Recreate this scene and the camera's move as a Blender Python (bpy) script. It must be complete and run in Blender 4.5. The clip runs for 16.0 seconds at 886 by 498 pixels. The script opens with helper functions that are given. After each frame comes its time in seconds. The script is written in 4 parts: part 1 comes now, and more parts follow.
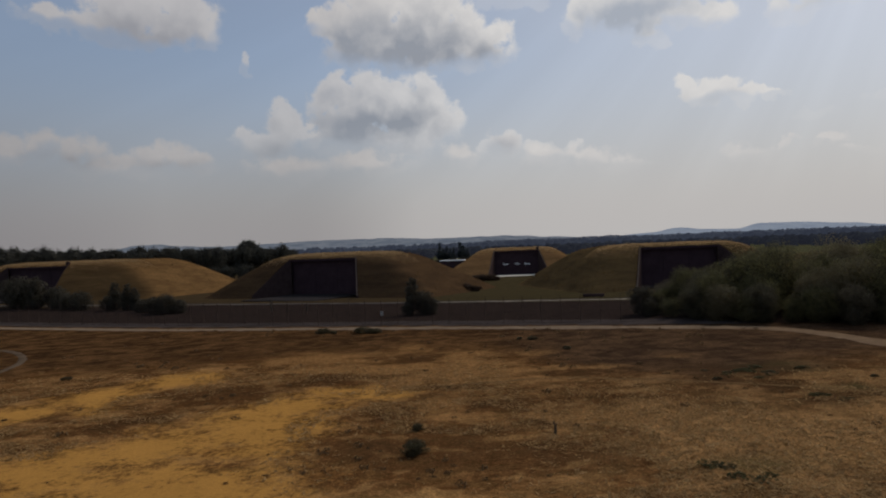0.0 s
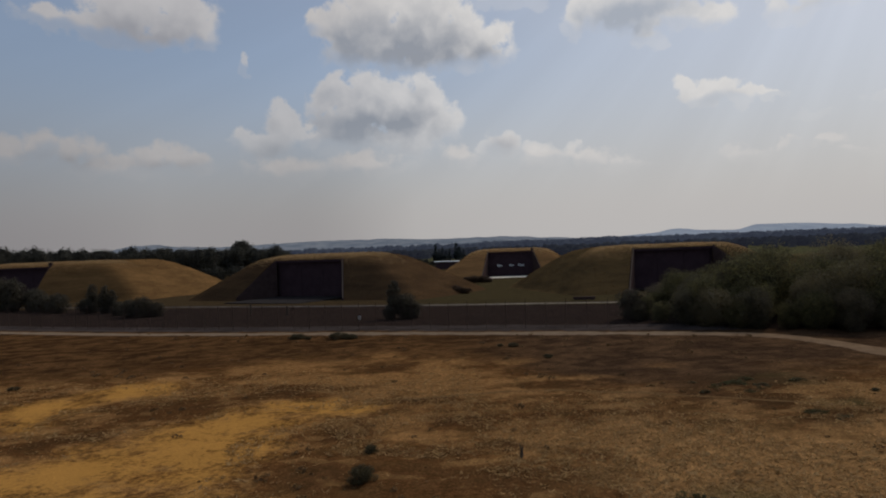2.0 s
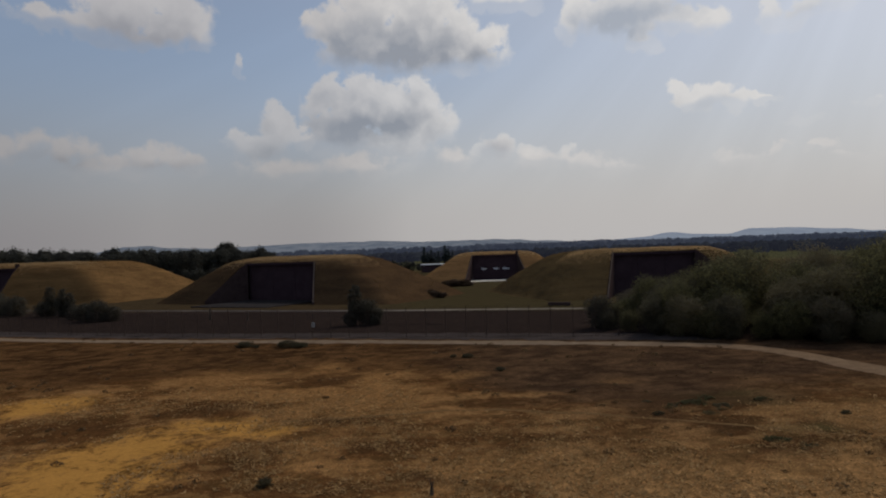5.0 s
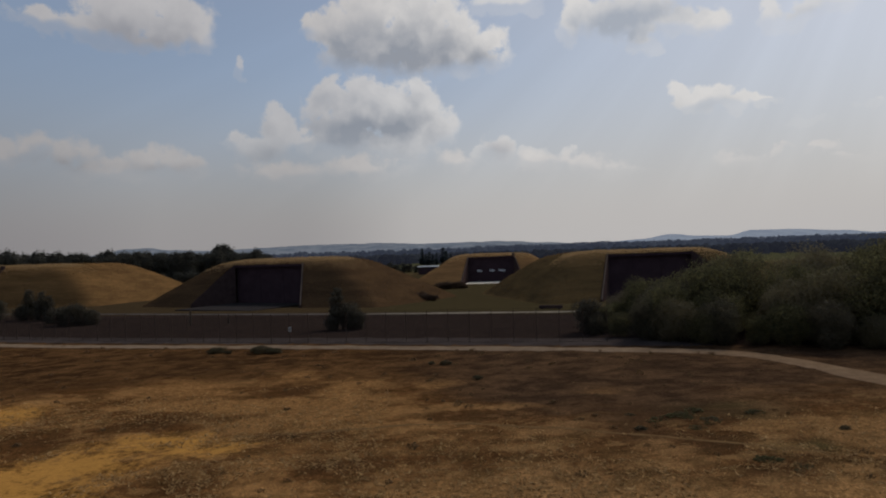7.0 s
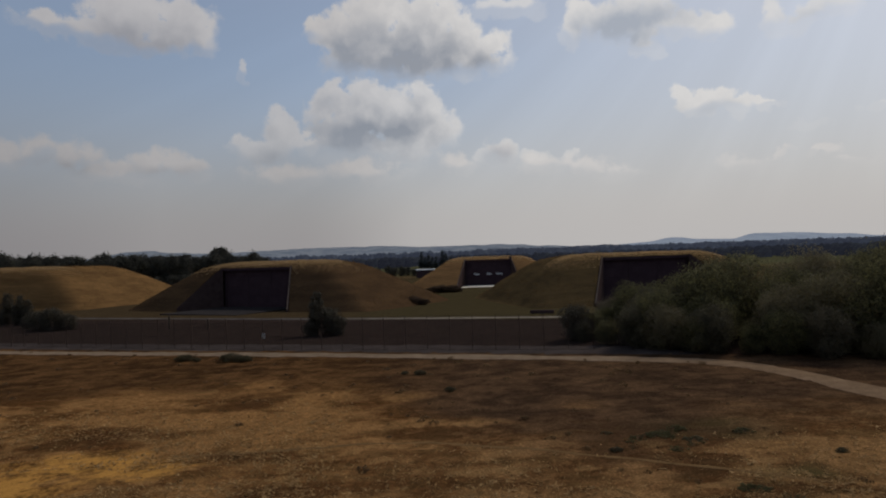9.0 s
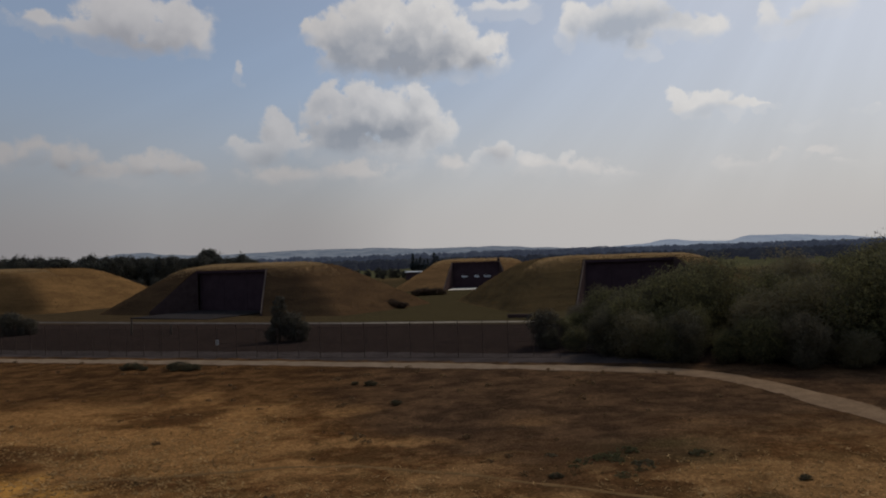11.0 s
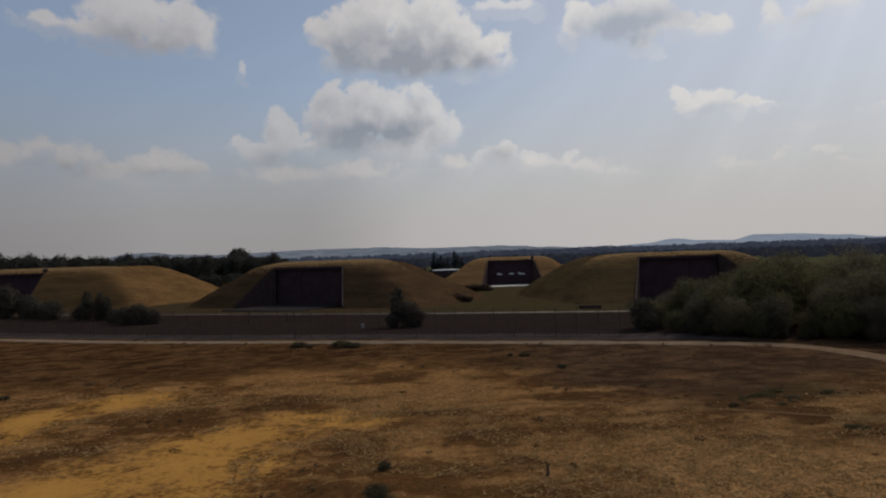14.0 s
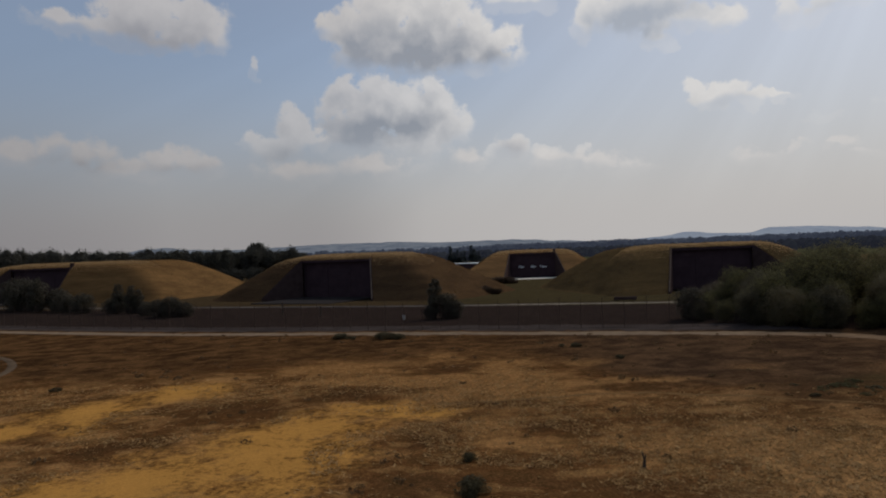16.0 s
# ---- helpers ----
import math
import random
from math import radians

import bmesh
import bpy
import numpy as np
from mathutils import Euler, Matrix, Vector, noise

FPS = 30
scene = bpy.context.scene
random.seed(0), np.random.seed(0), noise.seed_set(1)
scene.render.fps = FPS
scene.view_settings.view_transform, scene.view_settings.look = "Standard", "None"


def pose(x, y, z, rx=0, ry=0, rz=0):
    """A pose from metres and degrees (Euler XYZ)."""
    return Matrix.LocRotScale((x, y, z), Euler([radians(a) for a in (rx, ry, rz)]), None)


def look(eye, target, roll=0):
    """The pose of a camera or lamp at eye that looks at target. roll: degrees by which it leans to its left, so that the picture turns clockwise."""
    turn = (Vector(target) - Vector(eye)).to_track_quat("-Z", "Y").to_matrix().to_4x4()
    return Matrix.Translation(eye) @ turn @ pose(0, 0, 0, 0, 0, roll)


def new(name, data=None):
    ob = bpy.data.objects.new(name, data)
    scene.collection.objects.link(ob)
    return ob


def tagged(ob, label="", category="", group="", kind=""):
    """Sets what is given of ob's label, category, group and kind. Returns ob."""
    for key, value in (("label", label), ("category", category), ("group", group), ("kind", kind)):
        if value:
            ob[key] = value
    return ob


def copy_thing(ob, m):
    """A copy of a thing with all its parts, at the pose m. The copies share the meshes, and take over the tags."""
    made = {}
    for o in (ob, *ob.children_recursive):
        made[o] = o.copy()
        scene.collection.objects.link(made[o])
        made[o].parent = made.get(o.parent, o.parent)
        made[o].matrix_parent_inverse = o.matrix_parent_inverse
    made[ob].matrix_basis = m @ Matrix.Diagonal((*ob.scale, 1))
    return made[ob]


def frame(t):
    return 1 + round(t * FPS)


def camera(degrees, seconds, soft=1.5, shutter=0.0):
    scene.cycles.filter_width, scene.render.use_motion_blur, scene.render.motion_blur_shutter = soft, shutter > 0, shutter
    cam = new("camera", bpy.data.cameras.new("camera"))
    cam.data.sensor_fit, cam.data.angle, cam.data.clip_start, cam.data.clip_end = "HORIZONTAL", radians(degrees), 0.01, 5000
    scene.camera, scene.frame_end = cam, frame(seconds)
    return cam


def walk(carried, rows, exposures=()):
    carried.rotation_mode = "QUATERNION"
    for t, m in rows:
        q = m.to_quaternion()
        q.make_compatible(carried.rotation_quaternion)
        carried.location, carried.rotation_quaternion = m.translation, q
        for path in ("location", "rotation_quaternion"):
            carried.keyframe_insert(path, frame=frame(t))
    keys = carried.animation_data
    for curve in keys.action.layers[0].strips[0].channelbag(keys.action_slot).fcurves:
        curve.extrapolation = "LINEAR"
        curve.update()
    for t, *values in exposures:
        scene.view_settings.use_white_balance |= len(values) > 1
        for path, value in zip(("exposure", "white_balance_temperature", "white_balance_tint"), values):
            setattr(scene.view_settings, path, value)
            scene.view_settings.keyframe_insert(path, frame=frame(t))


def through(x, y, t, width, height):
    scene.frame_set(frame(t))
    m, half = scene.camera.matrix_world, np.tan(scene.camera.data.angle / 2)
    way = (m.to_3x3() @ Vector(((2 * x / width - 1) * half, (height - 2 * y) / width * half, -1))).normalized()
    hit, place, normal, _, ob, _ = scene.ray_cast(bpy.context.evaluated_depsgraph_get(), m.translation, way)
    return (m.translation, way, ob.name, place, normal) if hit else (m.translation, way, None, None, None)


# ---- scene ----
cam = camera(65.9, 16.0, soft=2.0, shutter=0.5)

# Seconds, eye, target, roll of the drone's camera.
PATH = [
    (0, (-0.185, -0.202, 11.996), (-0.154, 99.798, 11.665), -2.21),
    (0.5, (0.315, 0.773, 12.017), (0.445, 100.773, 11.717), -2.17),
    (1, (0.892, 1.902, 11.993), (1.029, 101.901, 11.722), -2.21),
    (1.5, (1.432, 2.906, 11.985), (1.573, 102.905, 11.725), -2.18),
    (2, (2.196, 3.860, 12.009), (2.419, 103.859, 11.774), -2.15),
    (2.5, (2.916, 4.823, 11.991), (3.329, 104.822, 11.807), -2.06),
    (3, (3.745, 5.682, 11.969), (4.269, 105.680, 11.795), -2.03),
    (3.5, (4.439, 6.449, 11.943), (5.390, 106.444, 11.841), -1.95),
    (4, (5.254, 7.283, 11.954), (6.267, 107.278, 11.894), -1.94),
    (4.5, (5.918, 7.983, 11.960), (7.050, 107.976, 11.982), -1.86),
    (7, (8.771, 12.221, 11.787), (9.779, 112.215, 12.188), -1.90),
    (7.5, (9.231, 13.082, 11.769), (10.193, 113.076, 12.275), -1.88),
    (8, (9.849, 13.994, 11.732), (10.746, 113.988, 12.363), -1.86),
    (8.5, (10.515, 14.855, 11.703), (11.282, 114.849, 12.455), -1.87),
    (9, (11.269, 15.816, 11.691), (11.934, 115.810, 12.559), -1.86),
    (11.3, (14.982, 19.602, 11.640), (16.510, 119.583, 12.857), -1.84),
    (11.5, (14.667, 18.952, 11.578), (17.659, 118.899, 12.839), -1.76),
    (12, (12.752, 16.647, 11.508), (17.749, 116.515, 12.674), -1.69),
    (12.5, (9.767, 13.298, 11.445), (15.378, 113.135, 12.469), -1.58),
    (13, (5.901, 9.478, 11.597), (10.399, 109.371, 12.652), -1.59),
    (13.5, (3.131, 7.354, 11.744), (5.021, 107.330, 12.864), -1.76),
    (14, (0.998, 6.365, 11.692), (1.736, 106.357, 12.757), -1.89),
    (14.5, (-0.443, 6.257, 11.505), (0.082, 106.252, 12.258), -1.97),
    (15, (-1.534, 6.524, 11.374), (-1.672, 106.522, 11.901), -2.07),
    (15.5, (-2.226, 6.899, 11.353), (-2.928, 106.896, 11.724), -2.08),
    (16, (-2.735, 7.585, 11.316), (-3.820, 107.579, 11.614), -2.14),
]
walk(cam, [(t, look(eye, target, roll)) for t, eye, target, roll in PATH])
scene.view_settings.exposure = 0.0

# ---------------------------------------------------------------- node helpers


def link(tree, a, b):
    tree.links.new(a, b)


def feed(tree, socket, value):
    if isinstance(value, bpy.types.NodeSocket):
        tree.links.new(value, socket)
    else:
        socket.default_value = value


def calc(tree, op, a, b=0.0, c=0.0, clamp=False):
    n = tree.nodes.new("ShaderNodeMath")
    n.operation, n.use_clamp = op, clamp
    feed(tree, n.inputs[0], a), feed(tree, n.inputs[1], b), feed(tree, n.inputs[2], c)
    return n.outputs[0]


def vec(tree, op, a, b=(0, 0, 0), scale=None):
    n = tree.nodes.new("ShaderNodeVectorMath")
    n.operation = op
    feed(tree, n.inputs[0], a)
    feed(tree, n.inputs[1], b)
    if scale is not None:
        feed(tree, n.inputs[3], scale)
    return n.outputs[0]


def grain(tree, where, scale, detail=4.0, rough=0.55, color=False):
    n = tree.nodes.new("ShaderNodeTexNoise")
    feed(tree, n.inputs["Vector"], where)
    n.inputs["Scale"].default_value, n.inputs["Detail"].default_value, n.inputs["Roughness"].default_value = scale, detail, rough
    return n.outputs["Color"] if color else n.outputs["Fac"]


def step(tree, value, low, high, to_low=0.0, to_high=1.0):
    n = tree.nodes.new("ShaderNodeMapRange")
    n.interpolation_type = "SMOOTHSTEP"
    feed(tree, n.inputs[0], value)
    for k, v in zip((1, 2, 3, 4), (low, high, to_low, to_high)):
        n.inputs[k].default_value = v
    return n.outputs[0]


def blend(tree, fac, a, b, mode="MIX"):
    n = tree.nodes.new("ShaderNodeMix")
    n.data_type, n.blend_type = "RGBA", mode
    feed(tree, n.inputs[0], fac)
    for socket, v in ((n.inputs[6], a), (n.inputs[7], b)):
        feed(tree, socket, (*v, 1.0) if isinstance(v, tuple) and len(v) == 3 else v)
    return n.outputs[2]


def blot(tree, where, x, y, rx, ry, turn=0.0):
    """1 in the middle of an ellipse, falling to 0 at its edge."""
    m = tree.nodes.new("ShaderNodeMapping")
    m.vector_type = "TEXTURE"
    feed(tree, m.inputs["Vector"], where)
    m.inputs["Location"].default_value = (x, y, 0)
    m.inputs["Rotation"].default_value = (0, 0, radians(turn))
    m.inputs["Scale"].default_value = (rx, ry, 1)
    g = tree.nodes.new("ShaderNodeTexGradient")
    g.gradient_type = "SPHERICAL"
    link(tree, m.outputs[0], g.inputs[0])
    return g.outputs["Fac"]


def most(tree, values):
    out = values[0]
    for v in values[1:]:
        out = calc(tree, "SMOOTH_MAX", out, v, 0.15)
    return out


# ---------------------------------------------------------------- sky and sun
SUN_AZ, SUN_EL = 44.0, 44.0

world = bpy.data.worlds.new("sky")
scene.world = world
world.use_nodes = True
wt = world.node_tree
wt.nodes.clear()
coord = wt.nodes.new("ShaderNodeTexCoord")
axis = wt.nodes.new("ShaderNodeSeparateXYZ")
link(wt, coord.outputs["Generated"], axis.inputs[0])
DEG = 180 / math.pi
az = calc(wt, "MULTIPLY", calc(wt, "ARCTAN2", axis.outputs[0], axis.outputs[1]), DEG)
el = calc(wt, "MULTIPLY", calc(wt, "ARCSINE", axis.outputs[2]), DEG)
flat = wt.nodes.new("ShaderNodeCombineXYZ")
link(wt, az, flat.inputs[0]), link(wt, el, flat.inputs[1])
sky_at = flat.outputs[0]
billow = vec(wt, "SUBTRACT", grain(wt, sky_at, 0.45, 6.0, 0.52, color=True), (0.5, 0.5, 0.5))
puffed = vec(wt, "ADD", sky_at, vec(wt, "SCALE", billow, scale=3.0))
fine = grain(wt, sky_at, 1.1, 9.0, 0.62)
rag = calc(wt, "MULTIPLY", calc(wt, "SUBTRACT", fine, 0.5), 0.55)
swell = vec(wt, "SUBTRACT", grain(wt, sky_at, 0.38, 2.5, 0.5, color=True), (0.5, 0.5, 0.5))
rounded = vec(wt, "ADD", sky_at, vec(wt, "SCALE", swell, scale=2.0))
lower = vec(wt, "ADD", rounded, (0.0, -0.9, 0.0))
sunward = vec(wt, "ADD", rounded, (0.5, 1.05, 0.0))

sky = wt.nodes.new("ShaderNodeTexSky")
sky.sky_type, sky.sun_disc = "NISHITA", False
sky.sun_elevation, sky.sun_rotation = radians(SUN_EL), radians(SUN_AZ)
sky.air_density, sky.dust_density, sky.ozone_density = 1.0, 2.0, 2.0


def cloud(*lobes, cores=()):
    """Heaps of cloud by azimuth and height in degrees: how thick they are there, on the way to the sun and just below, and their grey undersides."""
    grow = 1.7
    here = [blot(wt, puffed, a, h, ra * grow, rh * grow) for a, h, ra, rh in lobes]
    over = [blot(wt, sunward, a, h, ra * grow, rh * grow) for a, h, ra, rh in lobes]
    foot = [blot(wt, lower, a, h, ra * grow, rh * grow) for a, h, ra, rh in lobes]
    under = [blot(wt, rounded, a, h, ra * 2.2, rh * 2.3) for a, h, ra, rh in cores]
    return most(wt, here), most(wt, over), most(wt, under) if under else 0.0, most(wt, foot)


heaps = [
    cloud((-9.7, 18.3, 0.8, 0.9), (-7.6, 18.1, 1.8, 1.7), (-5.0, 19.0, 2.8, 2.0), (-0.8, 19.2, 2.8, 2.2), (2.0, 17.6, 1.9, 1.8), (4.7, 16.4, 1.9, 1.4), (-6.5, 16.3, 2.5, 1.5), (-2.0, 16.6, 3.8, 2.0), (1.8, 15.6, 2.5, 1.2),
          cores=[(-6.9, 16.1, 2.2, 1.1), (-2.6, 15.9, 4.0, 1.5), (1.7, 15.5, 2.3, 0.9)]),
    cloud((-8.3, 13.2, 1.4, 0.9), (-5.4, 13.2, 2.5, 1.0), (-0.9, 13.3, 0.9, 1.0), (-9.4, 12.0, 1.3, 1.1), (-6.3, 11.5, 2.8, 1.8), (-1.8, 11.4, 2.1, 2.0), (0.6, 10.2, 1.4, 1.4), (-7.2, 9.8, 3.0, 1.4), (-2.6, 9.4, 3.0, 1.6),
          cores=[(-6.6, 9.9, 2.7, 1.0), (-4.5, 10.6, 3.2, 0.8)]),
    cloud((-13.0, 11.4, 0.9, 0.8), (-12.5, 10.0, 1.3, 1.3), (-10.9, 9.5, 1.1, 0.7), (-16.1, 9.3, 0.9, 0.7), (-14.2, 8.5, 1.7, 1.0), cores=[(-13.6, 8.2, 1.6, 0.7)]),
    cloud((-23.6, 18.3, 3.0, 1.5), (-20.0, 18.2, 2.2, 1.6), (-18.5, 17.4, 1.0, 1.2), (-21.8, 16.7, 2.5, 0.9), (-25.6, 16.9, 2.4, 0.9), (-29.0, 17.5, 2.2, 0.9), cores=[(-23.5, 16.4, 3.4, 0.9)]),
    cloud((-15.5, 14.9, 0.42, 0.75)),
    cloud((12.5, 18.2, 1.1, 1.2), (11.6, 17.2, 0.8, 1.0), (16.2, 18.0, 3.4, 1.6), (20.0, 17.2, 2.3, 1.0), (22.4, 16.7, 1.5, 1.0), (17.4, 15.7, 1.0, 0.6), cores=[(15.4, 17.3, 2.7, 1.2), (18.4, 18.0, 2.2, 0.8)]),
    cloud((20.3, 12.0, 0.9, 0.5), (20.5, 11.0, 1.1, 0.9), (22.3, 11.2, 1.3, 0.8), (24.2, 10.4, 1.1, 0.6), (26.0, 10.4, 0.9, 0.4), cores=[(22.6, 10.5, 1.1, 0.4)]),
    cloud((26.8, 16.5, 0.9, 1.0), (28.8, 16.4, 1.6, 0.9), (31.2, 17.0, 1.7, 0.9), (6.3, 19.6, 2.6, 0.6), cores=[(29.4, 16.4, 1.4, 0.5)]),
    cloud((28.8, 8.7, 1.2, 0.4), (33.3, 9.5, 0.8, 0.5)),
    cloud((5.7, 8.7, 1.1, 1.0), (4.2, 8.0, 1.0, 0.7), (8.0, 7.5, 1.8, 0.6), (10.6, 7.4, 1.2, 0.4), cores=[(5.4, 8.0, 0.9, 0.8)]),
]
distant = [
    cloud((-30.1, 8.5, 1.1, 0.9), (-27.7, 8.2, 1.4, 1.0), (-32.3, 7.9, 1.6, 0.8), (-22.0, 7.9, 2.0, 0.9), (-19.8, 7.3, 1.5, 0.8), (-25.0, 7.0, 3.0, 0.8), (-12.0, 7.0, 3.4, 0.9), (-6.0, 7.2, 3.4, 0.9), cores=[(-28.5, 7.4, 2.4, 0.6), (-21.0, 7.0, 2.0, 0.5)]),
    cloud((5.6, 8.6, 1.1, 1.1), (8.6, 7.2, 1.7, 0.7), (12.0, 6.9, 2.0, 0.7), (2.0, 7.6, 1.4, 0.7), (14.8, 6.1, 2.0, 0.5), (24.5, 6.2, 2.0, 0.7), (29.8, 6.6, 1.1, 0.4), (32.0, 5.7, 1.4, 0.4), (26.9, 6.8, 0.8, 0.3), cores=[(5.5, 8.1, 1.0, 0.9)]),
]
# Beyond what is seen the broken cumulus goes on.
field = step(wt, grain(wt, vec(wt, "MULTIPLY", sky_at, (0.5, 1.0, 1.0)), 0.09, 6.0, 0.6), 0.54, 0.70)
outside = calc(wt, "MAXIMUM", step(wt, el, 22.0, 27.0), step(wt, calc(wt, "ABSOLUTE", az), 40.0, 47.0))
above = calc(wt, "MULTIPLY", calc(wt, "MULTIPLY", field, outside), step(wt, el, 2.0, 8.0))
# Air glows most below the sun; the unseen sky behind is raised for fill.
side = calc(wt, "COSINE", calc(wt, "MULTIPLY", calc(wt, "SUBTRACT", az, 33.0), 1 / DEG))
glow = calc(wt, "MINIMUM", step(wt, side, 0.35, 1.0), step(wt, az, -12.0, 3.0, 0.27, 1.0))
ahead = step(wt, calc(wt, "COSINE", calc(wt, "MULTIPLY", az, 1 / DEG)), -0.2, 0.7)
hazy = blend(wt, ahead, (3.9, 4.0, 4.25), blend(wt, glow, (3.05, 2.9, 2.98), (6.05, 5.82, 5.72)))
haze_amount = step(wt, el, 0.0, 16.5, 0.96, 0.0)
clear = blend(wt, calc(wt, "MULTIPLY", step(wt, side, 0.75, 1.0), 0.30), blend(wt, 0.30, sky.outputs[0], (4.45, 5.1, 6.25)), (6.6, 6.8, 7.2))
colour = blend(wt, haze_amount, clear, hazy)


knob = grain(wt, vec(wt, "ADD", sky_at, vec(wt, "SCALE", billow, scale=1.2)), 0.9, 5.0, 0.55)


def cover(colour, heap, strong, bright, dim, fade=None, veil=0.42, edge=0.46):
    here = calc(wt, "ADD", heap[0], rag)
    mask = calc(wt, "MULTIPLY", calc(wt, "MULTIPLY", step(wt, here, 0.12, edge), strong), step(wt, heap[0], 0.06, 0.26))
    mask = calc(wt, "MULTIPLY", mask, step(wt, heap[3], 0.0, 0.42, 0.25, 1.0))
    if fade is not None:
        mask = calc(wt, "MULTIPLY", mask, fade)
    soft = step(wt, calc(wt, "ADD", heap[1], calc(wt, "MULTIPLY", rag, 0.2)), 0.10, 1.0)
    deep = step(wt, calc(wt, "ADD", heap[2], calc(wt, "MULTIPLY", rag, 0.22)), 0.0, 1.0)
    lumpy = calc(wt, "MULTIPLY", step(wt, knob, 0.35, 0.65, 0.13, 0.0), step(wt, here, 0.2, 0.6))
    shaded = calc(wt, "ADD", calc(wt, "ADD", calc(wt, "MULTIPLY", soft, veil), calc(wt, "MULTIPLY", deep, 0.74)), lumpy, clamp=True)
    return blend(wt, mask, colour, blend(wt, shaded, bright, dim))


# faint shafts of light fan out below the sun
fan = calc(wt, "ARCTAN2", calc(wt, "SUBTRACT", az, SUN_AZ), calc(wt, "SUBTRACT", SUN_EL, el))
spoke = wt.nodes.new("ShaderNodeCombineXYZ")
link(wt, fan, spoke.inputs[0])
shaft = step(wt, grain(wt, spoke.outputs[0], 9.0, 3.0, 0.55), 0.3, 0.7, 0.97, 1.035)
shaft = calc(wt, "ADD", 1.0, calc(wt, "MULTIPLY", calc(wt, "SUBTRACT", shaft, 1.0), step(wt, el, 1.0, 7.0)))
tone = wt.nodes.new("ShaderNodeCombineXYZ")
for k in range(3):
    link(wt, shaft, tone.inputs[k])
colour = blend(wt, ahead, colour, blend(wt, 1.0, colour, tone.outputs[0], "MULTIPLY"))

sunlit = blend(wt, glow, (5.7, 5.4, 5.3), (8.8, 8.55, 8.3))
for pair in distant:
    colour = cover(colour, pair, 0.8, blend(wt, glow, (4.6, 4.35, 4.3), (7.8, 7.5, 7.3)), blend(wt, glow, (3.0, 2.95, 3.1), (5.5, 5.45, 5.6)), step(wt, el, 4.2, 7.6), edge=0.62)
looks = ((0.93, (3.5, 3.72, 4.2)), (0.78, (3.0, 3.2, 3.65)), (0.7, (3.5, 3.45, 3.6)), (0.82, (3.8, 3.7, 3.85)), (0.6, (4.5, 4.4, 4.5)), (0.9, (4.6, 5.0, 5.7)), (0.85, (6.0, 6.0, 6.1)), (0.75, (6.2, 6.4, 6.8)), (0.5, (6.0, 6.0, 6.1)), (0.62, (4.9, 5.05, 5.5)))
for pair, (strong, dim) in zip(heaps, looks):
    colour = cover(colour, pair, strong, sunlit, dim, step(wt, el, 6.5, 11.0, 0.45, 1.0))
with_high = blend(wt, above, colour, (5.0, 5.0, 5.1))
back = wt.nodes.new("ShaderNodeBackground")
back.inputs["Strength"].default_value = 0.08
link(wt, with_high, back.inputs["Color"])
out = wt.nodes.new("ShaderNodeOutputWorld")
link(wt, back.outputs[0], out.inputs[0])

sun_data = bpy.data.lights.new("sun", "SUN")
sun_data.energy, sun_data.angle, sun_data.color = 1.5, radians(10.0), (1.0, 0.92, 0.80)
sun = new("sun", sun_data)
toward = Vector((math.sin(radians(SUN_AZ)) * math.cos(radians(SUN_EL)), math.cos(radians(SUN_AZ)) * math.cos(radians(SUN_EL)), math.sin(radians(SUN_EL))))
sun.matrix_world = look(toward * 900, (0, 0, 0))

# ---------------------------------------------------------------- materials


def material(name, roughness=0.9, metallic=0.0, specular=0.0):
    m = bpy.data.materials.new(name)
    m.use_nodes = True
    t = m.node_tree
    b = t.nodes["Principled BSDF"]
    b.inputs["Roughness"].default_value, b.inputs["Metallic"].default_value = roughness, metallic
    b.inputs["Specular IOR Level"].default_value = specular
    c = t.nodes.new("ShaderNodeTexCoord")
    return m, t, b, c.outputs["Object"]


def world_place(t):
    return t.nodes.new("ShaderNodeNewGeometry").outputs["Position"]


def bump(t, b, height, strength=0.4, distance=0.05):
    n = t.nodes.new("ShaderNodeBump")
    n.inputs["Strength"].default_value, n.inputs["Distance"].default_value = strength, distance
    feed(t, n.inputs["Height"], height)
    link(t, n.outputs[0], b.inputs["Normal"])


def plain(name, dark, light, scale=2.0, roughness=0.85, metallic=0.0, relief=0.3, specular=0.0):
    """A surface between two colours, mottled at two sizes."""
    m, t, b, place = material(name, roughness, metallic, specular)
    fac = calc(t, "ADD", calc(t, "MULTIPLY", grain(t, place, scale, 5), 0.6), calc(t, "MULTIPLY", grain(t, place, scale * 9, 3), 0.4))
    link(t, blend(t, step(t, fac, 0.3, 0.7), dark, light), b.inputs["Base Color"])
    bump(t, b, grain(t, place, scale * 12, 4), relief, 0.03)
    return m


